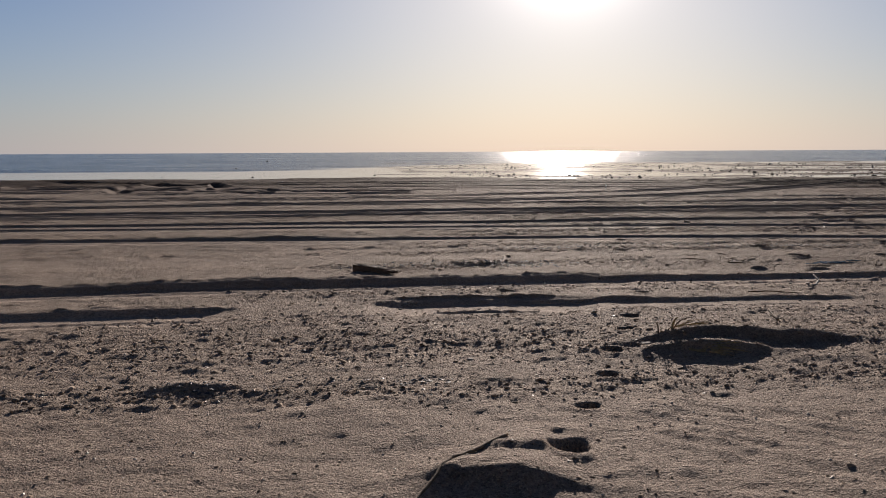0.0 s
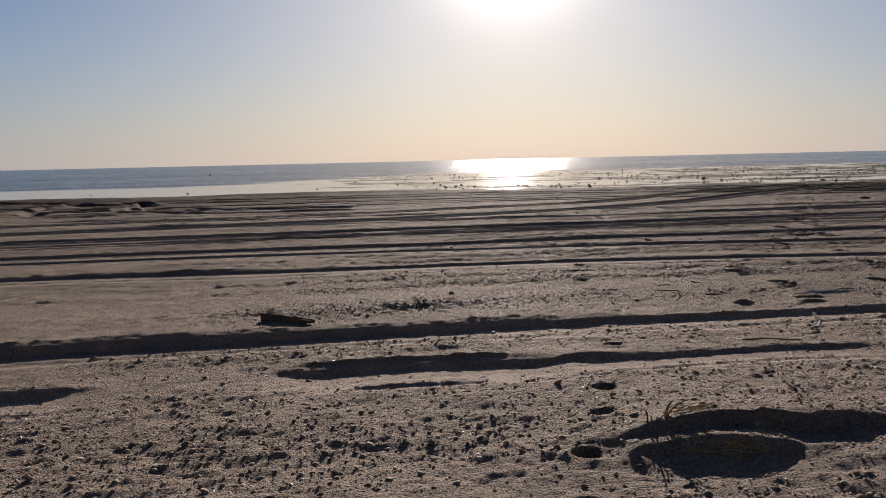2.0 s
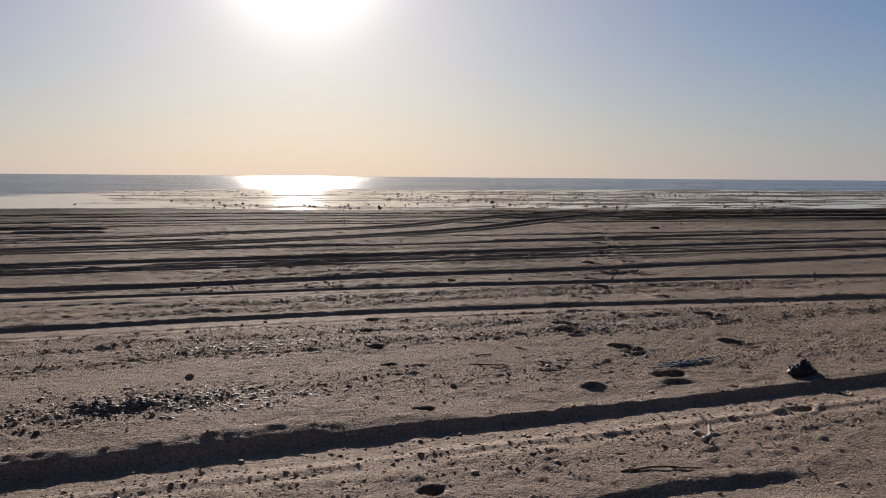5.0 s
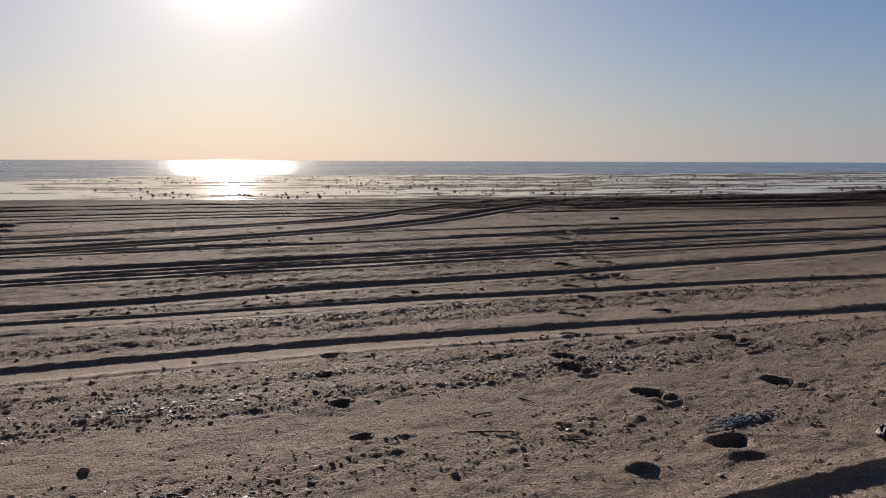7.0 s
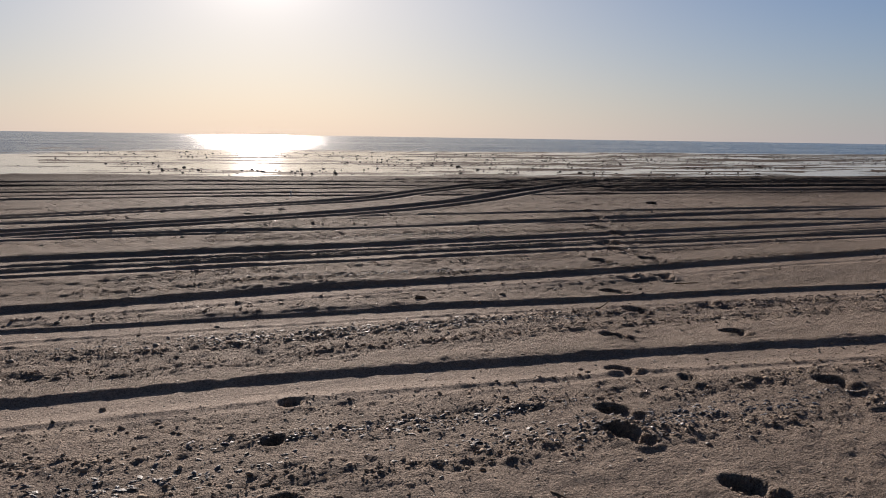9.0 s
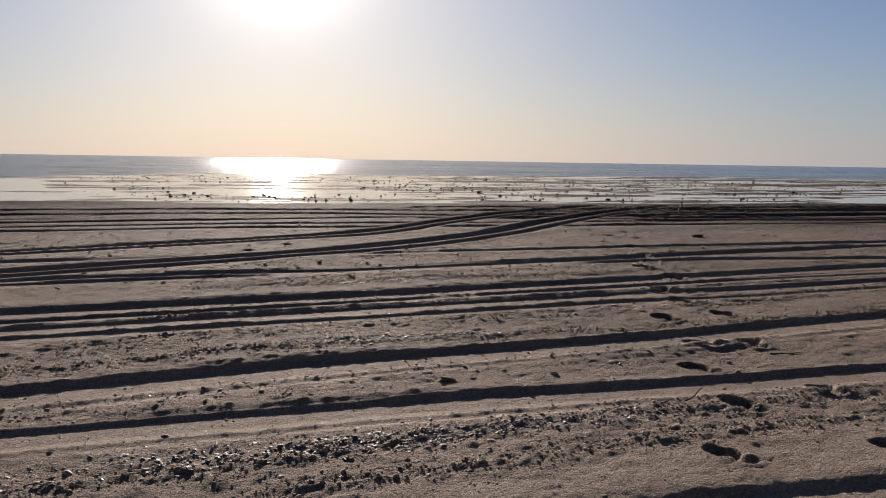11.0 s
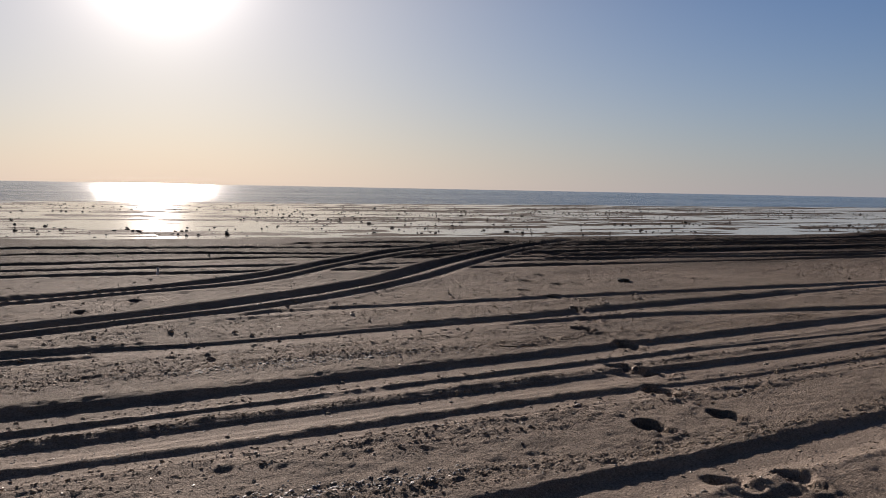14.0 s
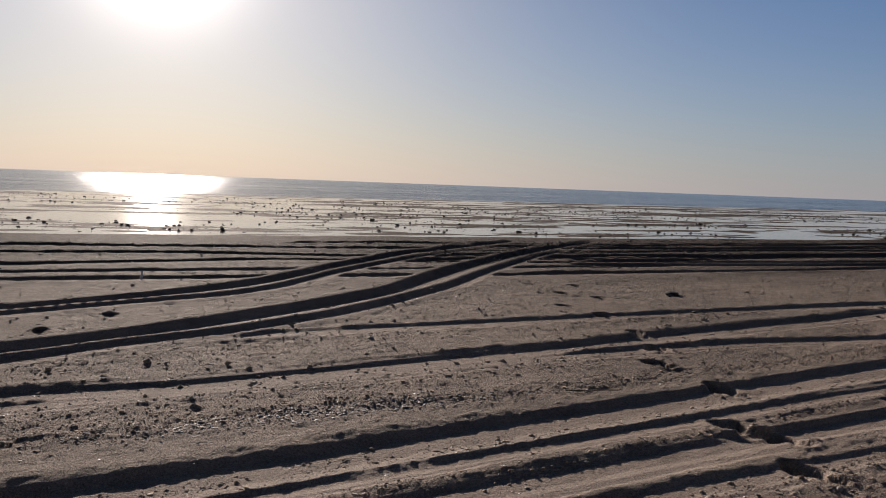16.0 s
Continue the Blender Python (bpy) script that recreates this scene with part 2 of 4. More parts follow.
BONE = grainy("bleached_wood", (0.42, 0.38, 0.32), (0.66, 0.61, 0.53), 25, 0.8)

# ---- the lie of the land ----
rng = np.random.default_rng(7)
TABLE = rng.random((256, 256))


def vnoise(x, y, seed=0):
    """Smooth value noise in 0..1 on arrays."""
    x, y = np.asarray(x, float) + seed * 37.31, np.asarray(y, float) + seed * 91.7
    i, j = np.floor(x).astype(int), np.floor(y).astype(int)
    u, v = x - i, y - j
    u, v = u * u * (3 - 2 * u), v * v * (3 - 2 * v)
    a, b = TABLE[i & 255, j & 255], TABLE[(i + 1) & 255, j & 255]
    c, d = TABLE[i & 255, (j + 1) & 255], TABLE[(i + 1) & 255, (j + 1) & 255]
    return (a * (1 - u) + b * u) * (1 - v) + (c * (1 - u) + d * u) * v


def fbm(x, y, octaves=4, seed=0):
    total, size = 0, 1.0
    for k in range(octaves):
        total = total + size * (vnoise(x * 2 ** k, y * 2 ** k, seed + k) - 0.5)
        size *= 0.5
    return total


def step(a, b, x):
    s = np.clip((x - a) / (b - a), 0, 1)
    return s * s * (3 - 2 * s)


def shore(x):
    """The y of the water's edge."""
    return 39.6 - 10.0 * np.tanh(x / 60.0)


def bend(points):
    """A smooth line y(x) through a few points."""
    px, py = np.array(points, float).T
    fine = np.arange(px[0], px[-1], 0.05)
    line = np.interp(fine, px, py)
    k = np.hanning(31)
    line = np.convolve(np.pad(line, 15, "edge"), k / k.sum(), "valid")
    return lambda x: np.interp(x, fine, line)


RUTS = []


def rut(points, depth=0.07, half=0.17, berm=0.022, ends=None, lugs=0.3, floor=0.55, over=False):
    """A wheel track through points, pressed depth deep and 2 * half wide, with pushed-up rims; ends: where it begins and stops along x."""
    depth, half, berm = 0.44 * depth, 1.22 * half, 0.55 * berm
    shift = max(0.0, 1.12 * half - (depth + berm) / math.tan(radians(SUN_HEIGHT)) / 2 - 0.02)
    points = [(x, y - shift) for x, y in points]
    reach_y = [y for _, y in points]
    RUTS.append((bend(points), depth, half, berm, ends or (-1e4, 1e4), lugs, floor, len(RUTS), min(reach_y) - 4 * half, max(reach_y) + 4 * half, over))


# wheel tracks along the shore, from the landward side to the sea
rut([(-30, 7.2), (-12, 7.7), (-3, 8.1), (-1, 8.29), (1, 8.3), (2.5, 8.25), (4, 8.18), (5.5, 8.16), (8, 8.06), (14, 7.6), (40, 5)], 0.1, 0.21, 0.022, (-1e4, 3.0))
rut([(-8, 8.2), (-1, 8.29), (1, 8.3), (2.5, 8.25), (4, 8.18), (5.5, 8.16), (8, 8.06), (14, 7.6), (40, 5)], 0.072, 0.19, 0.022, (2.3, 1e4))
rut([(-30, 6.3), (-12, 6.7), (-2.5, 6.93), (-1, 6.99), (0, 7.0), (8, 7.0)], 0.075, 0.19, 0.025, (-1e4, -0.65))
rut([(-8, 6.9), (-0.2, 6.98), (0.3, 7.09), (0.9, 7.18), (1.5, 7.12), (2.1, 6.97), (3, 7.02), (3.6, 7.05), (4.1, 6.9), (8, 6.8)], 0.085, 0.2, 0.03, (0.05, 2.25))
rut([(-8, 6.9), (-0.2, 6.98), (0.9, 7.22), (1.5, 7.16), (2.1, 7.0), (3, 7.02), (3.6, 7.05), (4.1, 6.9), (8, 6.8)], 0.032, 0.13, 0.018, (1.7, 4.3))
rut([(-8, 6.8), (0.3, 6.86), (0.9, 6.9), (1.6, 6.86), (2.5, 6.66), (8, 6.4)], 0.066, 0.12, 0.035, (0.4, 1.75))
rut([(-30, 13.3), (-12, 12.8), (-2.4, 12.45), (0, 12.18), (2.5, 12.15), (4, 12.05), (5, 11.87), (6, 11.73), (7, 11.53), (9, 11.12), (12, 10.6), (40, 7)], 0.042, 0.2, 0.022)
rut([(-30, 15), (-12, 14.6), (-0.5, 14.25), (1.5, 14.1), (3.5, 13.9), (5.5, 13.7), (7.2, 13.45), (9.2, 13.17), (11, 12.8), (14, 12.2), (40, 8)], 0.056, 0.19, 0.02)
rut([(-30, 15.4), (-12, 15.2), (-0.6, 15.05), (2.5, 14.86), (5, 14.93), (8.5, 14.83), (11.4, 14.83), (14, 14.9), (20, 15.1), (60, 17)], 0.075, 0.23, 0.026)
rut([(-30, 16.9), (2.5, 17.0), (6.5, 16.95), (9, 16.9), (11.2, 16.75), (14, 16.6), (60, 14)], 0.055, 0.15, 0.018, (-1e4, 9.9))
rut([(2, 17.0), (6.5, 16.95), (9, 16.93), (11.2, 16.8), (13.2, 16.76), (16, 16.5), (60, 14)], 0.085, 0.17, 0.022, (9.3, 1e4))
rut([(-30, 17.3), (2.5, 17.34), (7.6, 17.37), (11, 17.35), (14, 17.2), (60, 15)], 0.035, 0.09, 0.014)
rut([(-30, 18.1), (2.5, 17.93), (6.3, 17.85), (11, 17.92), (15, 17.93), (25, 18.2), (70, 20)], 0.07, 0.23, 0.026)
rut([(-30, 16.2), (2.5, 16.55), (8.3, 16.38), (10.2, 16.25), (60, 14.5)], 0.02, 0.1, 0.015)
rut([(-30, 20.9), (2, 20.35), (5.4, 20.17), (6.6, 19.93), (9.2, 19.94), (10.7, 19.98), (13.6, 20.1), (17.2, 20.2), (70, 22)], 0.07, 0.19, 0.025)
rut([(-30, 20.4), (5, 19.8), (8, 19.69), (10.4, 19.63), (12.7, 19.37), (14.8, 18.84), (18, 18), (60, 10)], 0.05, 0.14, 0.02)
rut([(-30, 22.6), (3, 22.2), (7.9, 21.88), (10.2, 21.63), (12, 21.45), (15, 21.15), (18.2, 20.75), (70, 16)], 0.05, 0.16, 0.02)
rut([(-30, 27), (6, 27.39), (8.5, 27), (10.8, 26.75), (13.2, 26.2), (17.2, 25.7), (25.3, 24.8), (90, 18)], 0.12, 0.2, 0.022)
rut([(-30, 28.3), (6, 28.4), (12, 27.6), (25, 25.6), (90, 18.6)], 0.085, 0.16, 0.02)
rut([(-30, 30), (6.3, 29.7), (9.2, 29.7), (11.5, 29.8), (14.8, 28.5), (20.5, 27.2), (27.6, 26.1), (90, 20)], 0.13, 0.24, 0.025)
rut([(-30, 33.6), (6.5, 32.2), (9.7, 31.6), (13, 30.3), (25, 28.3), (90, 22)], 0.14, 0.26, 0.025)
rut([(-30, 35.8), (6, 34.2), (14, 32.2), (30, 30), (90, 24)], 0.14, 0.27, 0.03)
rut([(-40, 24.9), (-12, 24.6), (0, 24.3), (8, 23.6), (90, 15)], 0.05, 0.18, 0.02, (-1e4, 2.2))
rut([(-40, 17.2), (-12, 17.3), (0, 17.45), (4, 17.6), (90, 18)], 0.035, 0.13, 0.02, (-1e4, 2.2))
# where a vehicle has turned round close to the water
rut([(-40, 37.5), (-16, 35.4), (-11, 33.0), (-8, 30.6), (-5, 28.4), (-2.5, 27.2), (4, 26.5)], 0.13, 0.4, 0.07, (-17, 2))
rut([(-40, 38.5), (-12, 36.6), (-8.5, 34.6), (-6.2, 31.2), (-4, 28.9), (0, 27.6), (6, 27)], 0.12, 0.34, 0.08, (-13, 1))
rut([(-40, 34), (-12, 32.4), (-9, 31.8), (-6, 32.2), (-3, 33.4), (4, 35)], 0.12, 0.34, 0.08, (-11, 0))
rut([(-40, 30), (-12, 28.2), (-6, 27.0), (-2, 25.6), (4, 25)], 0.09, 0.28, 0.05, (-14, 2))
LOOPS = [(-6.4, 30.8, 1.7, 2.9, 0.16, 0.34), (-9.6, 32.6, 2.2, 2.2, 0.13, 0.32), (-4.6, 27.2, 2.4, 1.5, 0.1, 0.28)]     # middle, radii, depth, half width
# ground churned by many wheels above the water's edge
for k in range(9):
    at = 33.6 - 0.75 * k + 0.2 * math.sin(3.7 * k)
    rut([(8, at + 1.2), (15, at + 0.6 * math.sin(k)), (20, at - 0.8), (26, at - 1.6 + 0.5 * math.sin(2.1 * k)), (33, at - 2.2), (40, at - 3.4 + 0.5 * math.cos(1.7 * k)), (60, at - 6)],
        0.11 + 0.03 * math.sin(1.3 * k), 0.2 + 0.03 * (k % 3), 0.05, (13 + (k * 5) % 6, 48))
# fainter lines between them
for k in range(12):
    at = 22.4 + 14.5 * (k / 12) + 0.35 * math.sin(k * 5.1)
    lean = 0.04 * math.sin(k * 2.3)
    a, b = -34 + 22 * ((k * 7) % 12) / 12, -3 + 7 * ((k * 5) % 12) / 12
    rut([(-60, at + 60 * lean), (0, at), (8, at - 9 * lean + 0.2 * math.sin(k)), (20, at - 22 * lean), (90, at - 100 * lean)], 0.03 + 0.002 * k, 0.09 + 0.006 * k, 0.02, (a, b))
# two tracks that swing round and run down to the water
rut([(-30, 19.6), (-6, 20), (2, 21), (5.57, 21.92), (6.64, 22.29), (8.05, 22.95), (10, 23.96), (11.43, 24.87), (14, 27.19), (16.3, 29), (19.5, 31.3), (24, 34), (40, 40)], 0.15, 0.27, 0.03, (-1e4, 24), over=True)
rut([(-30, 19), (-6, 19.5), (2, 20.4), (5.5, 21.34), (6.5, 21.74), (7.75, 22.05), (9.46, 22.83), (10.7, 23.6), (12.55, 24.94), (14.4, 26.57), (18, 29.5), (24, 33)], 0.09, 0.16, 0.03, (-1e4, 20), over=True)
rut([(-30, 21.6), (-6, 22.4), (2, 23.4), (5.8, 24.38), (7.2, 24.97), (9, 25.79), (10.2, 26.63), (12.2, 28.48), (14.6, 30.57), (17.2, 32.1), (24, 36), (40, 42)], 0.13, 0.25, 0.03, (-1e4, 21), over=True)
rut([(-30, 21.2), (-6, 22), (2, 23), (5.8, 24), (7.1, 24.45), (8.7, 24.86), (9.8, 25.55), (11.7, 27.4), (15, 30), (24, 35)], 0.08, 0.16, 0.03, (-1e4, 19), over=True)

PITS = []


def shoe(x, y, turn, size=1.05, depth=0.09):
    """A shoe print: the sole's hollow and the heel's behind it, with a ridge between."""
    a = radians(turn)
    pit(x + 0.03 * math.sin(a), y + 0.03 * math.cos(a), turn, 0.21 * size, 0.155 * size, depth * 1.15, 0.014)
    pit(x - 0.115 * size * math.sin(a), y - 0.115 * size * math.cos(a), turn, 0.12 * size, 0.115 * size, depth * 0.5, 0.01)


def pit(x, y, turn=20, length=0.26, width=0.12, depth=0.05, rim=0.016):
    """A print: an oval hollow, turned so many degrees from the y axis towards x, with a pushed-up heel rim."""
    PITS.append((x, y, radians(turn), length, width, depth, rim))


# small round prints in a line
pit(0.95, 3.79, 40, 0.17, 0.145, 0.08, 0.01)
for x, y in ((1.17, 4.33), (1.43, 4.88), (1.6, 5.36), (1.85, 5.86), (2.03, 6.33), (2.48, 7.4), (2.92, 8.57), (3.12, 9.7), (3.24, 10.33), (3.38, 11.01), (3.63, 11.58)):
    pit(x, y, 40, 0.128, 0.108, 0.065, 0.007)
# shoe prints that lead from the bag to the water
for x, y, turn in ((5.09, 9.72, 15), (6.07, 9.55, 25), (5.17, 10.74, 18), (5.0, 10.44, 20), (6.69, 10.62, 30), (5.74, 11.42, 25), (6.27, 12.2, 22), (7.22, 11.95, 30),
                   (7.04, 12.9, 25), (7.88, 12.99, 30), (7.5, 13.83, 20), (8.12, 14.5, 22), (8.52, 14.34, 35), (8.57, 15.52, 28), (9.28, 15.46, 32)):
    shoe(x, y, turn - 24, 1.05 if y < 13 else 1.3, 0.06 if y < 13 else 0.072)
for x, y, turn in ((9.38, 16.2, 30), (9.91, 16.76, 35), (9.8, 17.1, 28), (10.7, 17.9, 30), (10.9, 18.85, 25), (11.5, 19.42, 40), (11.98, 20.2, 35), (12.6, 21.4, 25),
                   (13.8, 22.75, 40), (13.55, 23.3, 20), (14.45, 24.05, 40), (13.75, 24.4, 30), (12.7, 22.25, 30), (6.0, 22.7, 40), (6.85, 23.55, 40)):
    shoe(x, y, turn - 24, 1.5 if y < 18 else 1.3, 0.078)
pit(5.98, 11.08, 20, 0.24, 0.11, 0.03, 0.012)
pit(4.86, 8.83, 65, 0.27, 0.18, 0.1, 0.014)
pit(4.98, 7.8, 70, 0.25, 0.12, 0.05, 0.015)

BUMPS = []


def mound(x, y, long, short, high, turn=0, steep=1.0):
    """A heap of drifted sand; steep above 1 makes its landward face sharper."""
    BUMPS.append((x, y, long, short, high, radians(turn), steep))


mound(2.44, 5.5, 0.56, 0.14, 0.076, -3, 3.0)
mound(3.1, 5.5, 0.4, 0.13, 0.022, -2, 2.4)
mound(2.2, 5.3, 0.3, 0.09, 0.055, -10, 2.6)
mound(2.55, 5.15, 0.42, 0.12, 0.014, -22, 1.6)
mound(2.0, 5.1, 0.26, 0.11, -0.015, -5, 1.0)
mound(0.62, 3.48, 0.24, 0.13, 0.058, -9, 2.6)
mound(0.36, 3.42, 0.2, 0.08, 0.028, 54, 2.6)
mound(0.73, 3.78, 0.14, 0.08, 0.03, 0, 2.2)
mound(-0.72, 4.86, 0.2, 0.08, 0.026, 0, 1.5)
mound(4.16, 8.74, 0.08, 0.06, 0.03, -20, 1.8)
mound(4.75, 8.64, 0.14, 0.05, 0.022, -20, 1.8)
mound(1.55, 9.2, 0.55, 0.14, 0.022, 0, 1.6)
mound(-6.5, 33.2, 1.6, 0.5, 0.06, 10, 1.6)
mound(-5.0, 29.5, 1.4, 0.4, 0.05, -25, 1.6)
mound(-12.0, 36.5, 5.0, 0.8, 0.12, -4, 1.5)
mound(1.0, 37.4, 6.0, 0.7, 0.09, -6, 1.5)
mound(38.5, 31.4, 2.2, 0.6, 0.16, -10, 1.5)
mound(43.0, 30.5, 3.0, 0.6, 0.16, -10, 1.5)


def clod_mask(x, y):
    """Where the sand is churned into clods and shell drift, 0..1."""
    w = y + 0.22 * fbm(x * 0.8, y * 0.3, 3, 40)
    lean = np.interp(x, [-10, 2, 6, 12], [0, 0, -0.2, -0.6])
    bands = 0
    for at, wide, much, tilt in ((4.75, 0.22, 1.0, 0), (5.7, 0.75, 0.7, 0), (6.5, 0.3, 0.5, 0), (7.8, 0.45, 0.55, 0), (9.22, 0.38, 0.6, 0), (11.12, 0.13, 0.9, 1), (10.57, 0.16, 1.0, 1),
                                 (11.5, 0.2, 0.4, 1), (13.12, 0.19, 1.0, 1), (12.67, 0.14, 0.95, 1), (15.5, 0.17, 1.0, 1), (16.2, 0.16, 0.9, 0), (14.4, 0.3, 0.35, 0), (17.6, 0.12, 0.6, 0), (17.1, 0.1, 0.8, 0), (15.95, 0.13, 0.7, 0),
                                 (18.95, 0.22, 0.9, 1), (19.2, 0.3, 0.5, 0), (21.0, 0.4, 0.45, 0)):
        bands = np.maximum(bands, much * np.exp(-((w - at - tilt * lean) / wide) ** 2))
    bands = np.maximum(bands, 1.1 * np.exp(-((x - 1.2) / 1.1) ** 2 - ((w - 9.17) / 0.26) ** 2))
    bands = np.maximum(bands, 1.1 * np.exp(-((x + 0.75) / 0.35) ** 2 - ((y - 4.72) / 0.13) ** 2))
    churn = step(36.0, 31.5, np.abs(x - 31.0) * 0.9 + np.abs(y + 0.12 * (x - 24) - 30.8) * 6.0 + 10.0)
    return np.clip(np.maximum(bands * (0.55 + 0.6 * vnoise(x * 0.9, y * 1.5, 55)), churn) + 0.05, 0, 1)


def clods(x, y, cell, seed, amount):
    """Rounded lumps one to a cell, drawn out along the shore, there where amount is high."""
    u, v = x / (cell * 1.35), y / cell
    i, j = np.floor(u).astype(int), np.floor(v).astype(int)
    best = np.zeros_like(u)
    for di in (-1, 0, 1):
        for dj in (-1, 0, 1):
            a, b = i + di, j + dj
            r1, r2, r3, r4 = (TABLE[(a + seed * k + 5 * k) & 255, (b * (1 if k % 2 else -1) + 29 * k + seed) & 255] for k in (1, 2, 3, 4))
            size = 0.18 + 0.36 * r3 ** 1.5
            d = ((u - a - 0.5 - 0.7 * (r1 - 0.5)) ** 2 + (v - b - 0.5 - 0.7 * (r2 - 0.5)) ** 2) / (size * size)
            best = np.maximum(best, np.where(r4 < amount, size * np.sqrt(np.clip(1 - d, 0, 1)), 0))
    return best * cell


def height(x, y, pressed=False):
    """The ground's height at arrays x, y; or how smooth wheels have pressed it, 0..1."""
    x, y = np.asarray(x, float), np.asarray(y, float)
    near = step(60, 30, np.hypot(x - 5, y - 10))
    h = near * (0.05 * fbm(x * 0.35, y * 0.5, 3, 1) + 0.014 * fbm(x * 3.0, y * 3.6, 3, 5) + 0.009 * fbm(x * 13.0, y * 15.0, 2, 9))
    h = h + 0.009 * step(8.8, 7.6, y) * (0.3 + vnoise(x * 1.1, y * 1.9, 31)) * np.clip(vnoise(x * 9, y * 15, 32) + 0.6 * vnoise(x * 17, y * 24, 33) - 0.9, 0, 1)
    h = h + near * 0.009 * step(10.5, 13, y) * fbm(x * 6, y * 9, 2, 12)
    windy = np.exp(-((x - 1.6) / 0.9) ** 2 - ((y - 3.85) / 0.75) ** 2) * (0.4 + vnoise(x * 1.7, y * 1.7, 36))
    h = h + 0.003 * windy * np.sin((0.6 * x + 0.8 * y) * 2 * np.pi / 0.12 + 5 * fbm(x * 1.3, y * 1.3, 2, 37))
    cut, smooth, spill = np.zeros_like(h), np.zeros_like(h), np.zeros_like(h)
    for f, depth, half, berm, (x0, x1), lugs, floor, n, low_y, high_y, over in RUTS:
        hit = np.flatnonzero((y > low_y) & (y < high_y) & (x > x0) & (x < x1))
        if not len(hit):
            continue
        line = f(x[hit])
        slope = (f(x[hit] + 0.2) - f(x[hit] - 0.2)) / 0.4
        ds = (y[hit] - line) / np.sqrt(1 + slope * slope)
        close = np.abs(ds) < half * 3.2
        hit, line, ds = hit[close], line[close], ds[close]
        xs = x[hit]
        fade = step(x0, x0 + 0.5, xs) * step(x1, x1 - 0.5, xs)
        yx, sharp = y[hit], step(27, 17, y[hit]) * (0.0 if over else 1.0)
        crumbled = sharp * (vnoise(xs * 26, yx * 20, 81) - 0.5)
        wob = half * (1 + 0.12 * (vnoise(xs * 1.1, 0 * xs, 60 + n) - 0.5)) + 0.012 * (vnoise(xs * 6, 0 * xs, 80 + n) - 0.5) + 0.016 * crumbled
        deep = depth * (1 + 0.5 * step(19, 27, line)) * (0.86 + 0.28 * vnoise(xs * 0.5, 0 * xs, 100 + n))
        lip = 0.9 * wob
        wall = np.where(ds > 0, step(wob * 1.08, wob * (floor + 0.15 * sharp), ds), np.clip((ds + lip) / (0.7 * wob), 0, 1))
        tread = min(0.008, 0.16 * depth) * lugs * vnoise(xs * 1.3, ds * 3, 140 + n) * np.sin(xs * 2 * np.pi / 0.085 + np.abs(ds) * 30) * wall * step(18, 15, y[hit])
        far_rim = (0.88 + 0.8 * sharp * (vnoise(xs * 24, yx * 18, 121) - 0.5) + 0.25 * sharp * (vnoise(xs * 9, yx * 7, 123) - 0.5) + 0.3 * (vnoise(xs * 2.3, 0 * xs, 125 + n) - 0.5)) * np.exp(-((ds - wob * 1.08) / np.where(ds > wob * 1.08, 0.7 * half, (0.42 - 0.3 * sharp) * half)) ** 2)
        near_rim = (0.25 + 1.1 * (0.5 + sharp * (vnoise(xs * 24, yx * 18, 122) - 0.5)) + 0.9 * vnoise(xs * 2.1, 0 * xs, 126 + n) * vnoise(xs * 10, yx * 8, 124)) * np.exp(-((ds + lip * 1.06) / np.where(ds < -lip * 1.06, (0.45 - 0.3 * sharp) * half, (0.45 - 0.25 * sharp) * half)) ** 2)
        rims = berm * (1.2 * far_rim + 0.75 * near_rim)
        was = cut[hit] * (1 - step(1.6 * wob, 1.15 * wob, np.abs(ds)) * fade) if over else cut[hit]
        cut[hit] = np.minimum(was, -deep * wall * fade) + fade * (rims * (was > -0.015) + tread * 0.6)
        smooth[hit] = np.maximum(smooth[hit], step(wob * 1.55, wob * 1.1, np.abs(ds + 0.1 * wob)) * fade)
        spill[hit] = np.maximum(spill[hit], 0.5 * fade * min(1.0, depth / 0.03) * np.exp(-((np.abs(ds) - 1.45 * wob) / (0.22 * half)) ** 2))
    h = h + 0.022 * near * step(18, 22, y) * np.clip(vnoise(x * 9, y * 13, 34) + 0.6 * vnoise(x * 17, y * 23, 35) - 0.95, 0, 1)
    mask = np.maximum(clod_mask(x, y), spill * (0.3 + 0.9 * vnoise(x * 1.5, y * 2, 56))) * near
    some = np.flatnonzero(mask > 0.03)
    h = h + mask * 0.015 * fbm(x * 7, y * 9, 2, 25)
    if len(some):
        xs, yx, much = x[some], y[some], mask[some]
        h[some] += 0.26 * clods(xs, yx, 0.062, 3, 0.42 * much - 0.06) + 0.3 * clods(xs, yx, 0.04, 11, 0.02 + 0.7 * much)
        h[some] += 0.02 * much * np.clip(vnoise(xs * 21, yx * 34, 26) + 0.5 * vnoise(xs * 40, yx * 52, 27) - 0.72, 0, 1)
    for cx, cy, rx, ry, depth, half in LOOPS:
        hit = (np.abs(x - cx) < rx + 2) & (np.abs(y - cy) < ry + 2)
        if not hit.any():
            continue
        ds = (np.hypot((x[hit] - cx) / rx, (y[hit] - cy) / ry) - 1) * (rx + ry) / 2
        ds = ds + 0.25 * (vnoise(x[hit] * 0.8, y[hit] * 0.8, 160) - 0.5)
        wall = step(half * 1.1, half * 0.6, np.abs(ds))
        cut[hit] = np.minimum(cut[hit], -depth * wall) + 0.45 * depth * np.exp(-((np.abs(ds) - 1.5 * half) / (0.45 * half)) ** 2)
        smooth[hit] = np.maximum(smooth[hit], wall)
    h = h * (1 - 0.88 * smooth) + cut
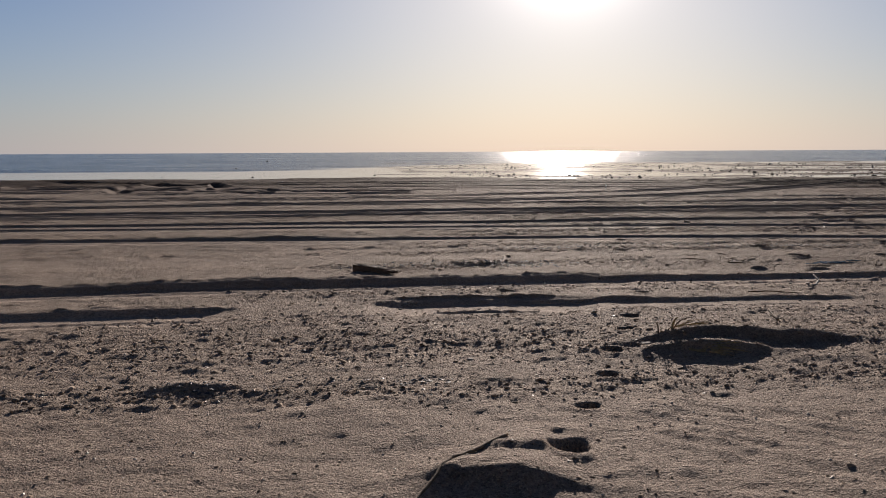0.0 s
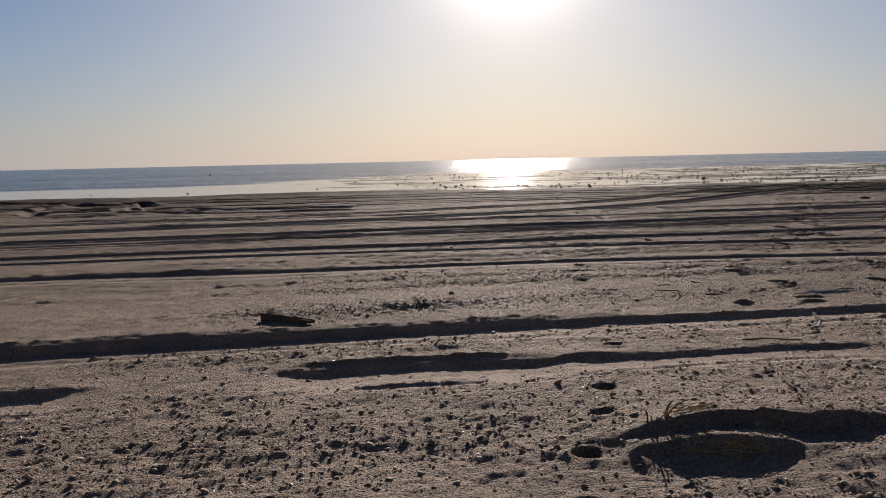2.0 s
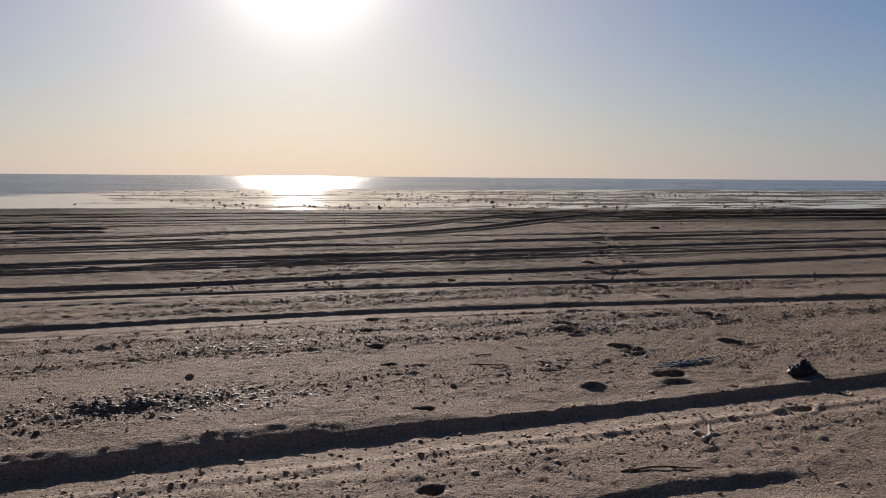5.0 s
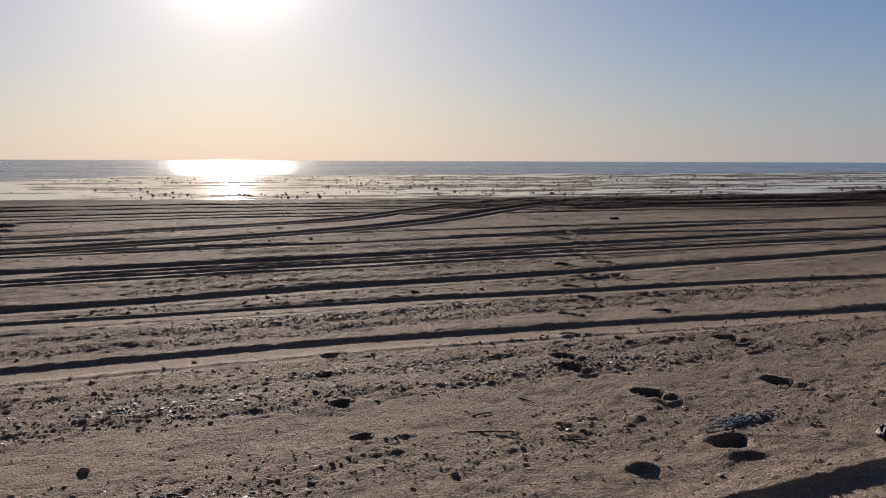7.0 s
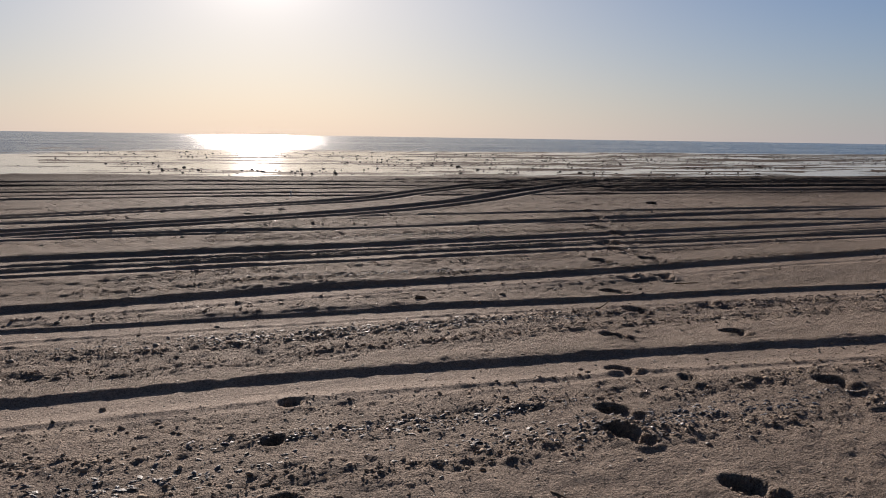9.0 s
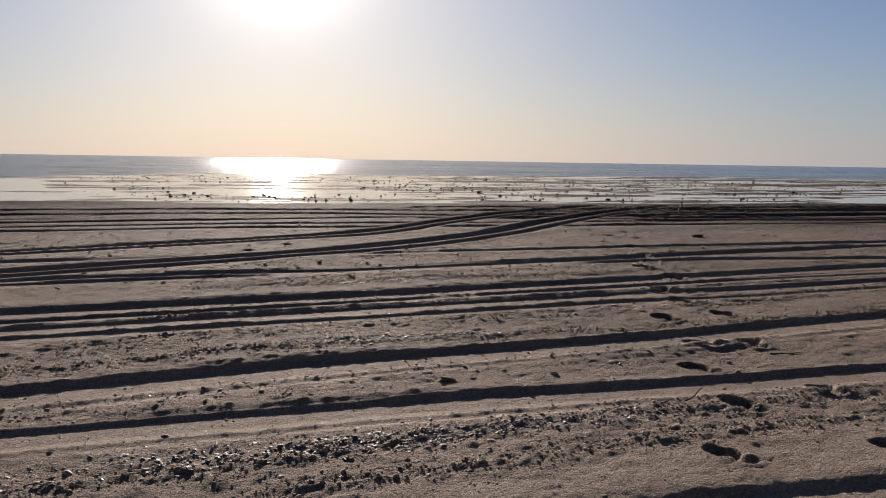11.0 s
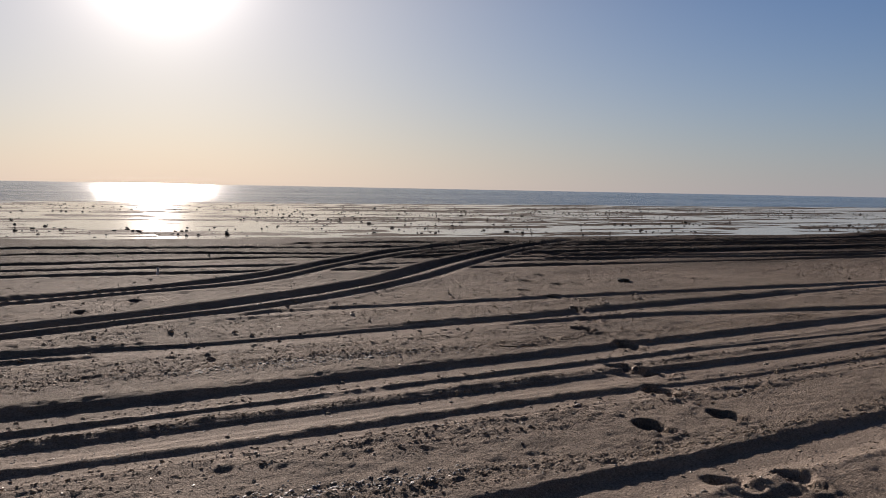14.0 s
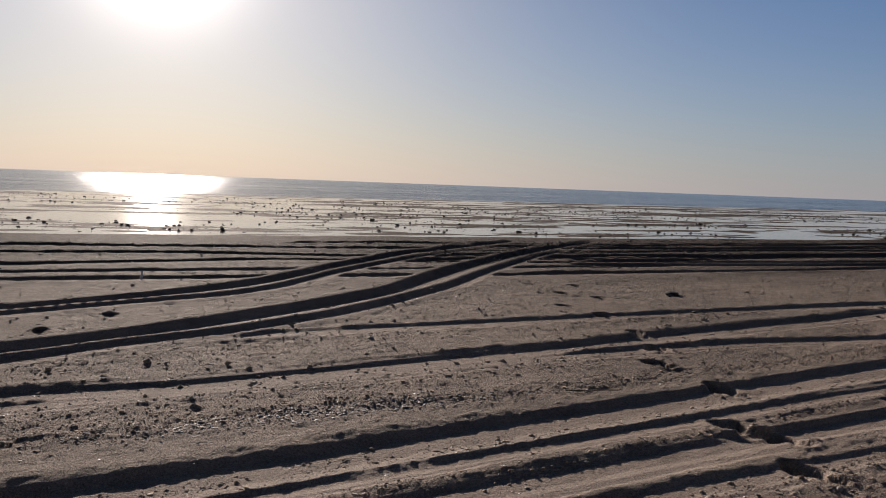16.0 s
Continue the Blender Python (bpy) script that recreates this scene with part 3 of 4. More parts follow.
    for px, py, long, short, high, turn, steep in BUMPS:
        hit = (np.abs(x - px) < 3 * long) & (np.abs(y - py) < 3 * long)
        if not hit.any():
            continue
        dx, dy = x[hit] - px, y[hit] - py
        u = (dx * math.cos(turn) + dy * math.sin(turn)) / long
        v = (dy * math.cos(turn) - dx * math.sin(turn)) / short
        v = v + 0.35 * (vnoise(dx * 4 / long, dy * 3 / long, 150) - 0.5)
        v = np.where(v < 0, v * steep, v / steep)
        h[hit] += high * np.exp(-(u * u) ** 1.5) * np.exp(-v * v)
    for px, py, turn, long, wide, depth, rim in PITS:
        hit = (np.abs(x - px) < 0.5) & (np.abs(y - py) < 0.5)
        if not hit.any():
            continue
        dx, dy = x[hit] - px, y[hit] - py
        u = (dx * math.sin(turn) + dy * math.cos(turn)) / (long / 2)
        v = (dx * math.cos(turn) - dy * math.sin(turn)) / (wide / 2) * (1 + 0.25 * u)
        r = np.sqrt(u * u + v * v)
        h[hit] = h[hit] * (0.6 + 0.4 * step(0.6, 1.3, r)) - depth * step(1.06, 0.78, r) * np.clip(0.8 + 0.3 * dy / (0.45 * wide), 0.4, 1.0) + rim * np.exp(-((r - 1.35) / 0.3) ** 2) * (0.7 + 0.5 * np.sign(-u) * np.abs(u) / (r + 0.01))
    past = y - shore(x)
    flat = -0.084 + 0.05 * (vnoise(x * 0.09, past * 0.55, 170) - 0.30) + 0.045 * (vnoise(x * 0.26, past * 1.25, 171) - 0.5) + 0.05 * (vnoise(x * 0.7, past * 2.0, 173) - 0.5)
    flat = flat + 0.006 * step(28, 45, x) - 0.05 * step(6, -6, x) - 1.2 * step(55, 130, past)
    # unseen slope added behind the camera, to warm the fill in shadows
    h = h + 9.0 * step(-6.0, -48.0, y)
    low = step(-1.2, 0.8, past + 0.8 * (vnoise(x * 0.25, 0 * x, 172) - 0.5))
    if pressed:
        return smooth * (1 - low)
    return h * (1 - low) + flat * low


def ground_at(x, y):
    return float(height(np.array([x]), np.array([y]))[0])


def spread(start, stop, size, grow, far):
    """Steps that begin at start and grow past stop until far."""
    out, at, d = [], start, size
    while abs(at) < far:
        out.append(at)
        if (at > stop) == (size > 0):
            d *= grow
        at += d
    return out


def reach(start, size, *legs):
    """Steps onwards from start that grow by one rate up to each leg's end."""
    out, at, d = [], start, size
    for end, grow in legs:
        while at < end:
            out.append(at)
            d *= grow
            at += d
    return out


side = reach(3.2, 0.021, (9, 1.014), (30, 1.014), (4800, 1.1))
xs = np.array([-v for v in side][::-1] + list(np.arange(-3.18, 3.19, 0.021)) + side)
ys = np.array([3.2 - v for v in reach(0.02, 0.03, (4800, 1.09))][::-1] + list(np.arange(3.2, 17.6, 0.0175)) + reach(17.6, 0.0178, (30, 1.006), (40, 1.012), (72, 1.02), (4800, 1.08)))


def sideways(y):
    """The grid is finest along a line that slants across the beach."""
    return 0.5 + 0.51 * (np.clip(y, 3.0, 20.0) - 4.0)


def sheet(name, xs, ys, z, mat, along=None, slant=None):
    """One sheet over the grid xs by ys, at the heights z."""
    nx, ny = len(xs), len(ys)
    X, Y = np.meshgrid(xs, ys)
    Y = Y + along(X) if along else Y
    X = X + slant(Y) if slant else X
    Z = z(X.ravel(), Y.ravel()) if callable(z) else np.full(nx * ny, z)
    me = bpy.data.meshes.new(name)
    me.vertices.add(nx * ny)
    me.vertices.foreach_set("co", np.column_stack([X.ravel(), Y.ravel(), Z]).astype(np.float32).ravel())
    i = (np.arange(ny - 1)[:, None] * nx + np.arange(nx - 1)[None]).ravel()
    loops = np.column_stack([i, i + 1, i + nx + 1, i + nx]).astype(np.int32)
    me.loops.add(loops.size)
    me.loops.foreach_set("vertex_index", loops.ravel())
    me.polygons.add(len(loops))
    me.polygons.foreach_set("loop_start", np.arange(len(loops), dtype=np.int32) * 4)
    me.polygons.foreach_set("use_smooth", np.ones(len(loops), dtype=bool))
    me.update(calc_edges=True)
    me.materials.append(mat)
    return new(name, me)


ground = sheet("ground", xs, ys, height, SAND, slant=sideways)
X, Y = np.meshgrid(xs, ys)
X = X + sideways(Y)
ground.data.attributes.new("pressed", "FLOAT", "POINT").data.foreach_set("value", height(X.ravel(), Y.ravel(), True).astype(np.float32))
tagged(ground, "brown beach sand pressed by wheel tracks and shoe prints", "sand", kind="structure")
wx = np.array(sorted(spread(-40, -40, -2, 1.1, 4900) + list(np.arange(-38, 80, 2.0)) + spread(80, 80, 2, 1.1, 4900)))
wy = np.array(list(np.arange(-0.6, 90, 0.9)) + spread(90, 90, 1.2, 1.08, 4850))
tagged(sheet("water", wx, wy, -0.065, WATER, shore), "calm grey-blue sea and thin water over the tidal flat", "sea", kind="structure")


# ---- loose stuff on the sand ----
def ball(level):
    bm = bmesh.new()
    bmesh.ops.create_icosphere(bm, subdivisions=level, radius=1.0)
    v = np.array([p.co for p in bm.verts])
    f = np.array([[p.index for p in q.verts] for q in bm.faces])
    bm.free()
    return v, f


OCTA = (np.array([(1, 0, 0), (-1, 0, 0), (0, 1, 0), (0, -1, 0), (0, 0, 1), (0, 0, -1)], float),
        np.array([(0, 2, 4), (2, 1, 4), (1, 3, 4), (3, 0, 4), (2, 0, 5), (1, 2, 5), (3, 1, 5), (0, 3, 5)]))
SHARD = (np.array([(1, 0, 0.1), (0.2, 0.55, 0.3), (-0.9, 0.4, 0.1), (-0.8, -0.45, 0.1), (0.3, -0.6, 0.25), (0.1, 0, 0.62), (0, 0, 0.2)], float),
         np.array([(0, 1, 5), (1, 2, 5), (2, 3, 5), (3, 4, 5), (4, 0, 5), (1, 0, 6), (2, 1, 6), (3, 2, 6), (4, 3, 6), (0, 4, 6)]))
ICO = ball(1)


def strewn(name, shape, x, y, size, flat, sink, mat, rough=0.35, smooth=False):
    """Many small pieces of one shape at x, y, each squashed, turned and roughened, joined into one mesh."""
    v, f = shape
    n, k = len(x), len(v)
    jit = 1 + rough * (rng.random((n, k, 1)) - 0.5) * 2
    p = v[None] * jit * size[:, None, None] * np.stack([0.8 + 0.6 * rng.random(n), 0.65 + 0.5 * rng.random(n), flat * (0.6 + 0.8 * rng.random(n))], 1)[:, None]
    tilt = (rng.random((n, 2)) - 0.5) * 0.7
    p[..., 2] += p[..., 0] * tilt[:, None, 0] + p[..., 1] * tilt[:, None, 1]
    a = rng.random(n) * 2 * np.pi
    c, s = np.cos(a)[:, None], np.sin(a)[:, None]
    px, py = p[..., 0] * c - p[..., 1] * s, p[..., 0] * s + p[..., 1] * c
    z = height(x, y) + size * flat * sink
    co = np.stack([px + x[:, None], py + y[:, None], p[..., 2] + z[:, None]], -1).reshape(-1, 3)
    faces = (f[None] + (np.arange(n) * k)[:, None, None]).reshape(-1, 3).astype(np.int32)
    me = bpy.data.meshes.new(name)
    me.vertices.add(len(co))
    me.vertices.foreach_set("co", co.astype(np.float32).ravel())
    me.loops.add(faces.size)
    me.loops.foreach_set("vertex_index", faces.ravel())
    me.polygons.add(len(faces))
    me.polygons.foreach_set("loop_start", np.arange(len(faces), dtype=np.int32) * 3)
    me.polygons.foreach_set("use_smooth", np.full(len(faces), smooth))
    me.update(calc_edges=True)
    me.materials.append(mat)
    return new(name, me)


def chosen(n, density, y0=3.0, y1=24.0):
    """n places on the beach, thick where density(x, y) is high, and thinner far off."""
    xs, ys = [], []
    got = 0
    while got < n:
        y = y0 + (y1 - y0) * rng.random(40000)
        x = 0.5 * y - 5.0 + 10.5 * rng.random(40000)
        ok = rng.random(40000) < density(x, y)
        xs.append(x[ok])
        ys.append(y[ok])
        got += ok.sum()
    return np.concatenate(xs)[:n], np.concatenate(ys)[:n]


x, y = chosen(15000, lambda x, y: clod_mask(x, y) ** 1.6)
tagged(strewn("sand_clods", ICO, x, y, 0.006 + 0.013 * rng.random(len(x)) ** 2.5, 0.5, 0.1, CLOD, smooth=True), "brown clods of churned sand on the beach", "clods", kind="stuff")
x, y = chosen(42000, lambda x, y: np.maximum(clod_mask(x, y) ** 1.3, 0.07 * (y < 8)))
tagged(strewn("sand_crumbs", OCTA, x, y, 0.004 + 0.008 * rng.random(len(x)) ** 2.2, 0.45, 0.2, CLOD, 0.45, True), "brown crumbs of churned sand on the beach", "clods", kind="stuff")
x, y = chosen(26000, lambda x, y: 0.12 + 0.22 * (y > 13) + 0.66 * clod_mask(x, y))
tagged(strewn("pebbles", OCTA, x, y, 0.003 + 0.007 * rng.random(len(x)) ** 2.5, 0.45, 0.3, PEBBLE), "small pale pebbles and broken shell strewn over sand", "pebbles", kind="stuff")


y = 19 + 15 * rng.random(24000)
x = -4 + 32 * rng.random(24000)
ok = rng.random(24000) < 0.25 + 0.75 * vnoise(x * 0.5, y * 1.4, 220) ** 2
x, y = x[ok], y[ok]
tagged(strewn("shore_crumbs", OCTA, x, y, 0.01 + 0.026 * rng.random(len(x)) ** 3, 0.45, 0.15, CLOD, 0.45), "brown crumbs of damp sand near the water", "clods", kind="stuff")


def drift(x, y):
    """Where the dark shell fragments have gathered."""
    m = 0
    for cx, cy, a, b in ((-0.72, 4.82, 0.2, 0.07), (0.4, 4.85, 0.3, 0.05), (1.55, 9.17, 0.7, 0.2), (0.4, 9.17, 0.6, 0.14), (4.1, 11.0, 0.8, 0.1), (5.3, 10.55, 1.0, 0.12), (5.2, 13.0, 1.5, 0.12), (4.2, 13.1, 1.0, 0.14), (5.8, 15.45, 1.0, 0.1), (7.3, 18.55, 1.2, 0.12), (2.3, 10.8, 0.8, 0.1)):
        m = np.maximum(m, np.exp(-((x - cx) / a) ** 2 - ((y - cy + 0.08 * (x - cx)) / b) ** 2))
    return m


x, y = chosen(3000, drift, 4.0, 20.0)
tagged(strewn("mussel_shells", SHARD, x, y, 0.008 + 0.014 * rng.random(len(x)), 0.5, 0.0, MUSSEL, 0.25), "drifts of dark blue-grey broken mussel shell on sand", "shells", kind="stuff")


def churned(x, y):
    return step(36.0, 31.5, np.abs(x - 31.0) * 0.9 + np.abs(y + 0.12 * (x - 24) - 30.8) * 6.0 + 10.0)


y = 24 + 12 * rng.random(60000)
x = 14 + 34 * rng.random(60000)
ok = rng.random(60000) < churned(x, y) * vnoise(x * 0.8, y * 1.6, 200) ** 2
x, y = x[ok][:7000], y[ok][:7000]
tagged(strewn("seaweed", OCTA, x, y, 0.015 + 0.04 * rng.random(len(x)) ** 2, 0.35, 0.1, WEED, 0.5), "belt of dark dried seaweed along the water's edge", "seaweed", kind="stuff")


# ---- things ----
def mesh(name, bm, mat, smooth=True):
    me = bpy.data.meshes.new(name)
    bm.to_mesh(me)
    bm.free()
    for p in me.polygons:
        p.use_smooth = smooth
    me.materials.append(mat)
    return me


def part(name, bm, mat, parent, label="", smooth=True):
    ob = new(name, mesh(name, bm, mat, smooth))
    ob.parent = parent
    return tagged(ob, label)


def tube(points, radii, sides=7, bm=None):
    """A closed, tapered tube along points."""
    bm = bm or bmesh.new()
    pts = [Vector(p) for p in points]
    rings = []
    for i, p in enumerate(pts):
        way = (pts[min(i + 1, len(pts) - 1)] - pts[max(i - 1, 0)]).normalized()
        side = way.cross(Vector((0.13, 0.21, 1.0))).normalized()
        up = side.cross(way)
        r = radii[i] if isinstance(radii, (list, tuple)) else radii
        rings.append([bm.verts.new(p + (side * math.cos(a) + up * math.sin(a)) * r * (0.85 + 0.3 * random.random())) for a in [2 * math.pi * k / sides for k in range(sides)]])
    for a, b in zip(rings, rings[1:]):
        for k in range(sides):
            bm.faces.new((a[k], a[(k + 1) % sides], b[(k + 1) % sides], b[k]))
    bm.faces.new(rings[0][::-1])
    bm.faces.new(rings[-1])
    return bm


def lump(seed, level=3, rough=0.35, squash=(1.2, 1.0, 0.7)):
    """A rough boulder or clump about 1 across, its base near z = 0."""
    bm = bmesh.new()
    bmesh.ops.create_icosphere(bm, subdivisions=level, radius=0.5)
    for v in bm.verts:
        d = noise.fractal(v.co * 2.3 + Vector((seed * 7.3, seed, 3.1)), 0.9, 2.1, 4) * rough
        v.co = v.co * (1 + d)
        v.co = Vector((v.co.x * squash[0], v.co.y * squash[1], max(v.co.z, -0.3) * squash[2] + 0.16))
    return bm


# rocks with weed on them, out on the wet flat
ROCKS = [mesh("rock", lump(k, 2, 0.5, (1.35, 1.0, 0.4 + 0.06 * k)), ROCK) for k in range(7)]
made = 0
while made < 300:
    past = 0.6 + 44 * random.random() ** 0.8
    x = -16 + 86 * random.random()
    y = float(shore(x)) + past
    if float(vnoise(x * 0.16, y * 0.3, 210)) < 0.36 or (x < 7 and random.random() < 0.88):
        continue
    size = 0.032 + 0.075 * random.random() ** 2.4 + (0.1 if random.random() < 0.06 else 0)
    ob = new("rock", ROCKS[made % 7])
    ob.matrix_world = pose(x, y, max(ground_at(x, y), -0.075) - 0.02 * size, 0, 0, 360 * random.random()) @ Matrix.Diagonal((size, size, size, 1))
    tagged(ob, "dark weed-covered rock lying in thin water", "rock", "rocks on the tidal flat")
    made += 1
far = 45 * rng.random(6500)
x = -20 + 110 * rng.random(6500)
y = shore(x) + 0.6 + far
ok = (vnoise(x * 0.16, y * 0.3, 210) > 0.36) & ((x > 6) | (rng.random(len(x)) < 0.12))
x, y = x[ok], y[ok]
grit = strewn("small_rocks", ICO, x, y, 0.02 + 0.06 * rng.random(len(x)) ** 2.2, 0.55, 0.5, ROCK, 0.5)
tagged(grit, "dark small stones and weed dotted over the wet flat", "stones", kind="stuff")

# stones and clumps on the sand
for k, (x, y, size) in enumerate(((6.32, 13.95, 0.045), (7.86, 13.86, 0.04), (6.61, 20.75, 0.07), (8.92, 20.95, 0.05), (13.46, 20.44, 0.06), (7.83, 20.03, 0.05), (5.82, 20.78, 0.05), (1.78, 9.82, 0.05), (7.0, 14.1, 0.035), (2.7, 11.9, 0.04), (3.32, 9.05, 0.035))):
    ob = new("stone", mesh("stone", lump(20 + k, 3, 0.4, (1.2, 0.9, 0.75)), PEBBLE if k % 5 == 3 else CLOD))
    ob.matrix_world = pose(x, y, ground_at(x, y) - 0.05 * size, 0, 0, 50 * k) @ Matrix.Diagonal((size, size, size, 1))
    tagged(ob, "sandy stone half sunk in the beach", "stone", "stones on the sand")



def shell(seed):
    """Half a mussel shell, hollow side down: a pointed oval dome with a thin edge."""
    bm, rows, cols = bmesh.new(), 5, 12
    rings = []
    for i in range(rows + 1):
        f = i / rows
        ring = []
        for k in range(cols):
            a = 2 * math.pi * k / cols
            wide = 0.45 * (1 + 0.35 * math.cos(a)) + 0.04 * math.sin(seed + 3 * a)
            ring.append(bm.verts.new((f * math.cos(a), f * wide * math.sin(a), 0.42 * (1 - f * f) + 0.015 * math.sin(18 * f + seed))))
        rings.append(ring)
    for inner, outer in zip(rings, rings[1:]):
        for k in range(cols):
            bm.faces.new((inner[k], outer[k], outer[(k + 1) % cols], inner[(k + 1) % cols]))
    bmesh.ops.remove_doubles(bm, verts=bm.verts, dist=0.0005)
    bmesh.ops.solidify(bm, geom=bm.faces[:], thickness=0.05)
    return bm


SHELLS = [mesh("mussel_shell", shell(k), MUSSEL_HALF) for k in range(4)]
sx, sy = chosen(110, drift, 4.0, 20.0)
for k, (x, y) in enumerate(zip(sx, sy)):
    size = 0.015 + 0.012 * random.random()
    ob = new("mussel_shell", SHELLS[k % 4])
    ob.matrix_world = pose(x, y, ground_at(x, y) + 0.002, random.uniform(-25, 25), random.uniform(-25, 25), 360 * random.random()) @ Matrix.Diagonal((size, size, size, 1))
    tagged(ob, "blue-grey half of a mussel shell on sand", "shell", "mussel shells on the sand")
PEBBLES = [mesh("pebble", lump(70 + k, 2, 0.4, (1.25, 0.95, 0.7)), STONE) for k in range(6)]
sx, sy = chosen(150, lambda x, y: 0.1 + 0.6 * clod_mask(x, y), 3.6, 19.0)
for k, (x, y) in enumerate(zip(sx, sy)):
    size = 0.02 + 0.022 * random.random() ** 2
    ob = new("pebble", PEBBLES[k % 6])
    ob.matrix_world = pose(x, y, ground_at(x, y) - 0.12 * size, 0, 0, 360 * random.random()) @ Matrix.Diagonal((size, size, size, 1))
    tagged(ob, "small grey-brown pebble lying on sand", "pebble", "pebbles on the sand")

clump = new("seaweed_clump", mesh("seaweed_clump", lump(41, 4, 0.6, (1.5, 0.9, 0.5)), WEED))
clump.matrix_world = pose(15.2, 22.55, ground_at(15.2, 22.55) - 0.02, 0, 0, 15) @ Matrix.Diagonal((0.19, 0.19, 0.2, 1))
tagged(clump, "dark clump of dried seaweed on bare sand", "seaweed")


def stick(name, points, radii, mat, label, lift=0.4, group=""):
    """A twig that lies on the sand through points (x, y, height over the sand)."""
    path = []
    for (x0, y0, h0), (x1, y1, h1) in zip(points, points[1:]):
        for k in range(6):
            f = k / 6
            path.append((x0 + (x1 - x0) * f + 0.006 * random.uniform(-1, 1), y0 + (y1 - y0) * f + 0.006 * random.uniform(-1, 1), h0 + (h1 - h0) * f))
    path.append(points[-1])
    r0, r1 = radii
    n = len(path)
    pts = [(x, y, ground_at(x, y) + h + r0 * lift) for x, y, h in path]
    z = [sum(p[2] for p in pts[max(0, i - 3):i + 4]) / len(pts[max(0, i - 3):i + 4]) for i in range(n)]
    pts = [(p[0], p[1], max(q, p[2] - 0.004)) for p, q in zip(pts, z)]
    ob = new(name, mesh(name, tube(pts, [r0 + (r1 - r0) * i / (n - 1) for i in range(n)], 7), mat))
    return tagged(ob, label, "stick", group)


stick("stick", [(2.99, 6.22, 0.05), (2.93, 5.95, 0.0)], (0.006, 0.009), TWIG, "short dry brown stick poking out of sand")
stick("stick", [(3.36, 7.29, 0), (3.55, 7.27, 0.01), (3.74, 7.19, 0)], (0.006, 0.004), TWIG, "long thin brown stick lying on sand")
stick("stick", [(4.22, 7.8, 0.05), (4.2, 7.68, 0.03), (4.12, 7.58, 0.0), (4.02, 7.52, 0.0)], (0.006, 0.011), BONE, "bleached curved stick lying on sand")
stick("stick", [(6.72, 13.03, 0), (6.94, 13.13, 0.05)], (0.006, 0.004), TWIG, "thin brown twig leaning out of the sand")
stick("stick", [(8.38, 13.95, 0), (8.6, 13.85, 0.01)], (0.007, 0.004), TWIG, "stubby brown stick lying by shoe prints")
for points in ([(3.84, 9.80, 0), (3.96, 9.80, 0.008)], [(3.68, 9.57, 0), (3.89, 9.46, 0.012), (3.88, 9.33, 0)], [(4.07, 9.26, 0), (4.20, 9.19, 0.01)], [(4.30, 10.03, 0), (4.32, 9.88, 0.01)],
               [(9.36, 18.38, 0), (9.75, 18.17, 0.01)], [(4.38, 14.03, 0), (4.47, 14.16, 0.03)]):
    stick("twig", points, (0.0055, 0.0035), TWIG, "thin dry brown twig lying on sand", 0.4, "twigs on the sand")
ob = new("driftwood", mesh("driftwood", lump(33, 3, 0.9, (1.7, 0.7, 0.6)), TWIG))
ob.matrix_world = pose(5.52, 14.05, ground_at(5.52, 14.05) + 0.004, 0, 8, 25) @ Matrix.Diagonal((0.085, 0.06, 0.06, 1))
tagged(ob, "small splintered brown driftwood piece on sand", "driftwood")
stake = stick("stake", [(8.01, 27.04, -0.03), (8.03, 27.04, 0.2)], (0.022, 0.016), GLINT_WHITE, "white upright stake stuck in sand", 0)

# a weathered board, one end out of the sand
board = bmesh.new()
bmesh.ops.create_cube(board, size=1.0)
bmesh.ops.subdivide_edges(board, edges=board.edges[:], cuts=7, use_grid_fill=True)
for v in board.verts:
    along = v.co.x + 0.5
    splinter = 0.012 * noise.noise(Vector((v.co.x * 2, v.co.y * 9, v.co.z * 14))) + 0.006 * noise.noise(v.co * 17)
    v.co = Vector((v.co.x * 0.48, v.co.y * (0.12 - 0.07 * along) + 0.015 * math.sin(5 * along), (v.co.z + 0.3) * (0.066 - 0.052 * along) + splinter))
ob = new("board", mesh("board", board, DARKWOOD, False))
ob.matrix_world = pose(0.29, 8.78, ground_at(0.29, 8.78) + 0.008, 0, 0, -36)
tagged(ob, "dark weathered board half buried beside a wheel track", "driftwood")

# the drift with dry grass on its crest
tussock = new("grass_tussock")
tussock.location = (1.97, 5.54, ground_at(1.97, 5.54))
tagged(tussock, "dry yellow grass stalks rooted in drifted sand", "grass")
for k, (x, y, lean, tall, thick) in enumerate(((1.94, 5.53, -0.025, 0.09, 0.0045), (1.96, 5.54, -0.01, 0.055, 0.004), (2.03, 5.55, 0.03, 0.1, 0.0085), (2.04, 5.55, 0.11, 0.1, 0.004), (2.07, 5.56, 0.13, 0.075, 0.003), (2.0, 5.54, 0.02, 0.04, 0.004))):
    z = ground_at(x, y)
    pts = [(x + lean * f * f * 1.2, y - 0.02 * f, z - 0.02 + tall * math.sin(1.5 * f)) for f in (0, 0.2, 0.4, 0.6, 0.8, 1.0)]
    ob = part("stalk", tube(pts, [thick, thick, thick * 0.9, thick * 0.8, thick * 0.6, thick * 0.3], 5), STRAW if k % 3 else TWIG, tussock, "" if k % 3 else "brown withered stalk")
    ob.matrix_parent_inverse = tussock.matrix_world.inverted() @ Matrix.Translation(-tussock.location)


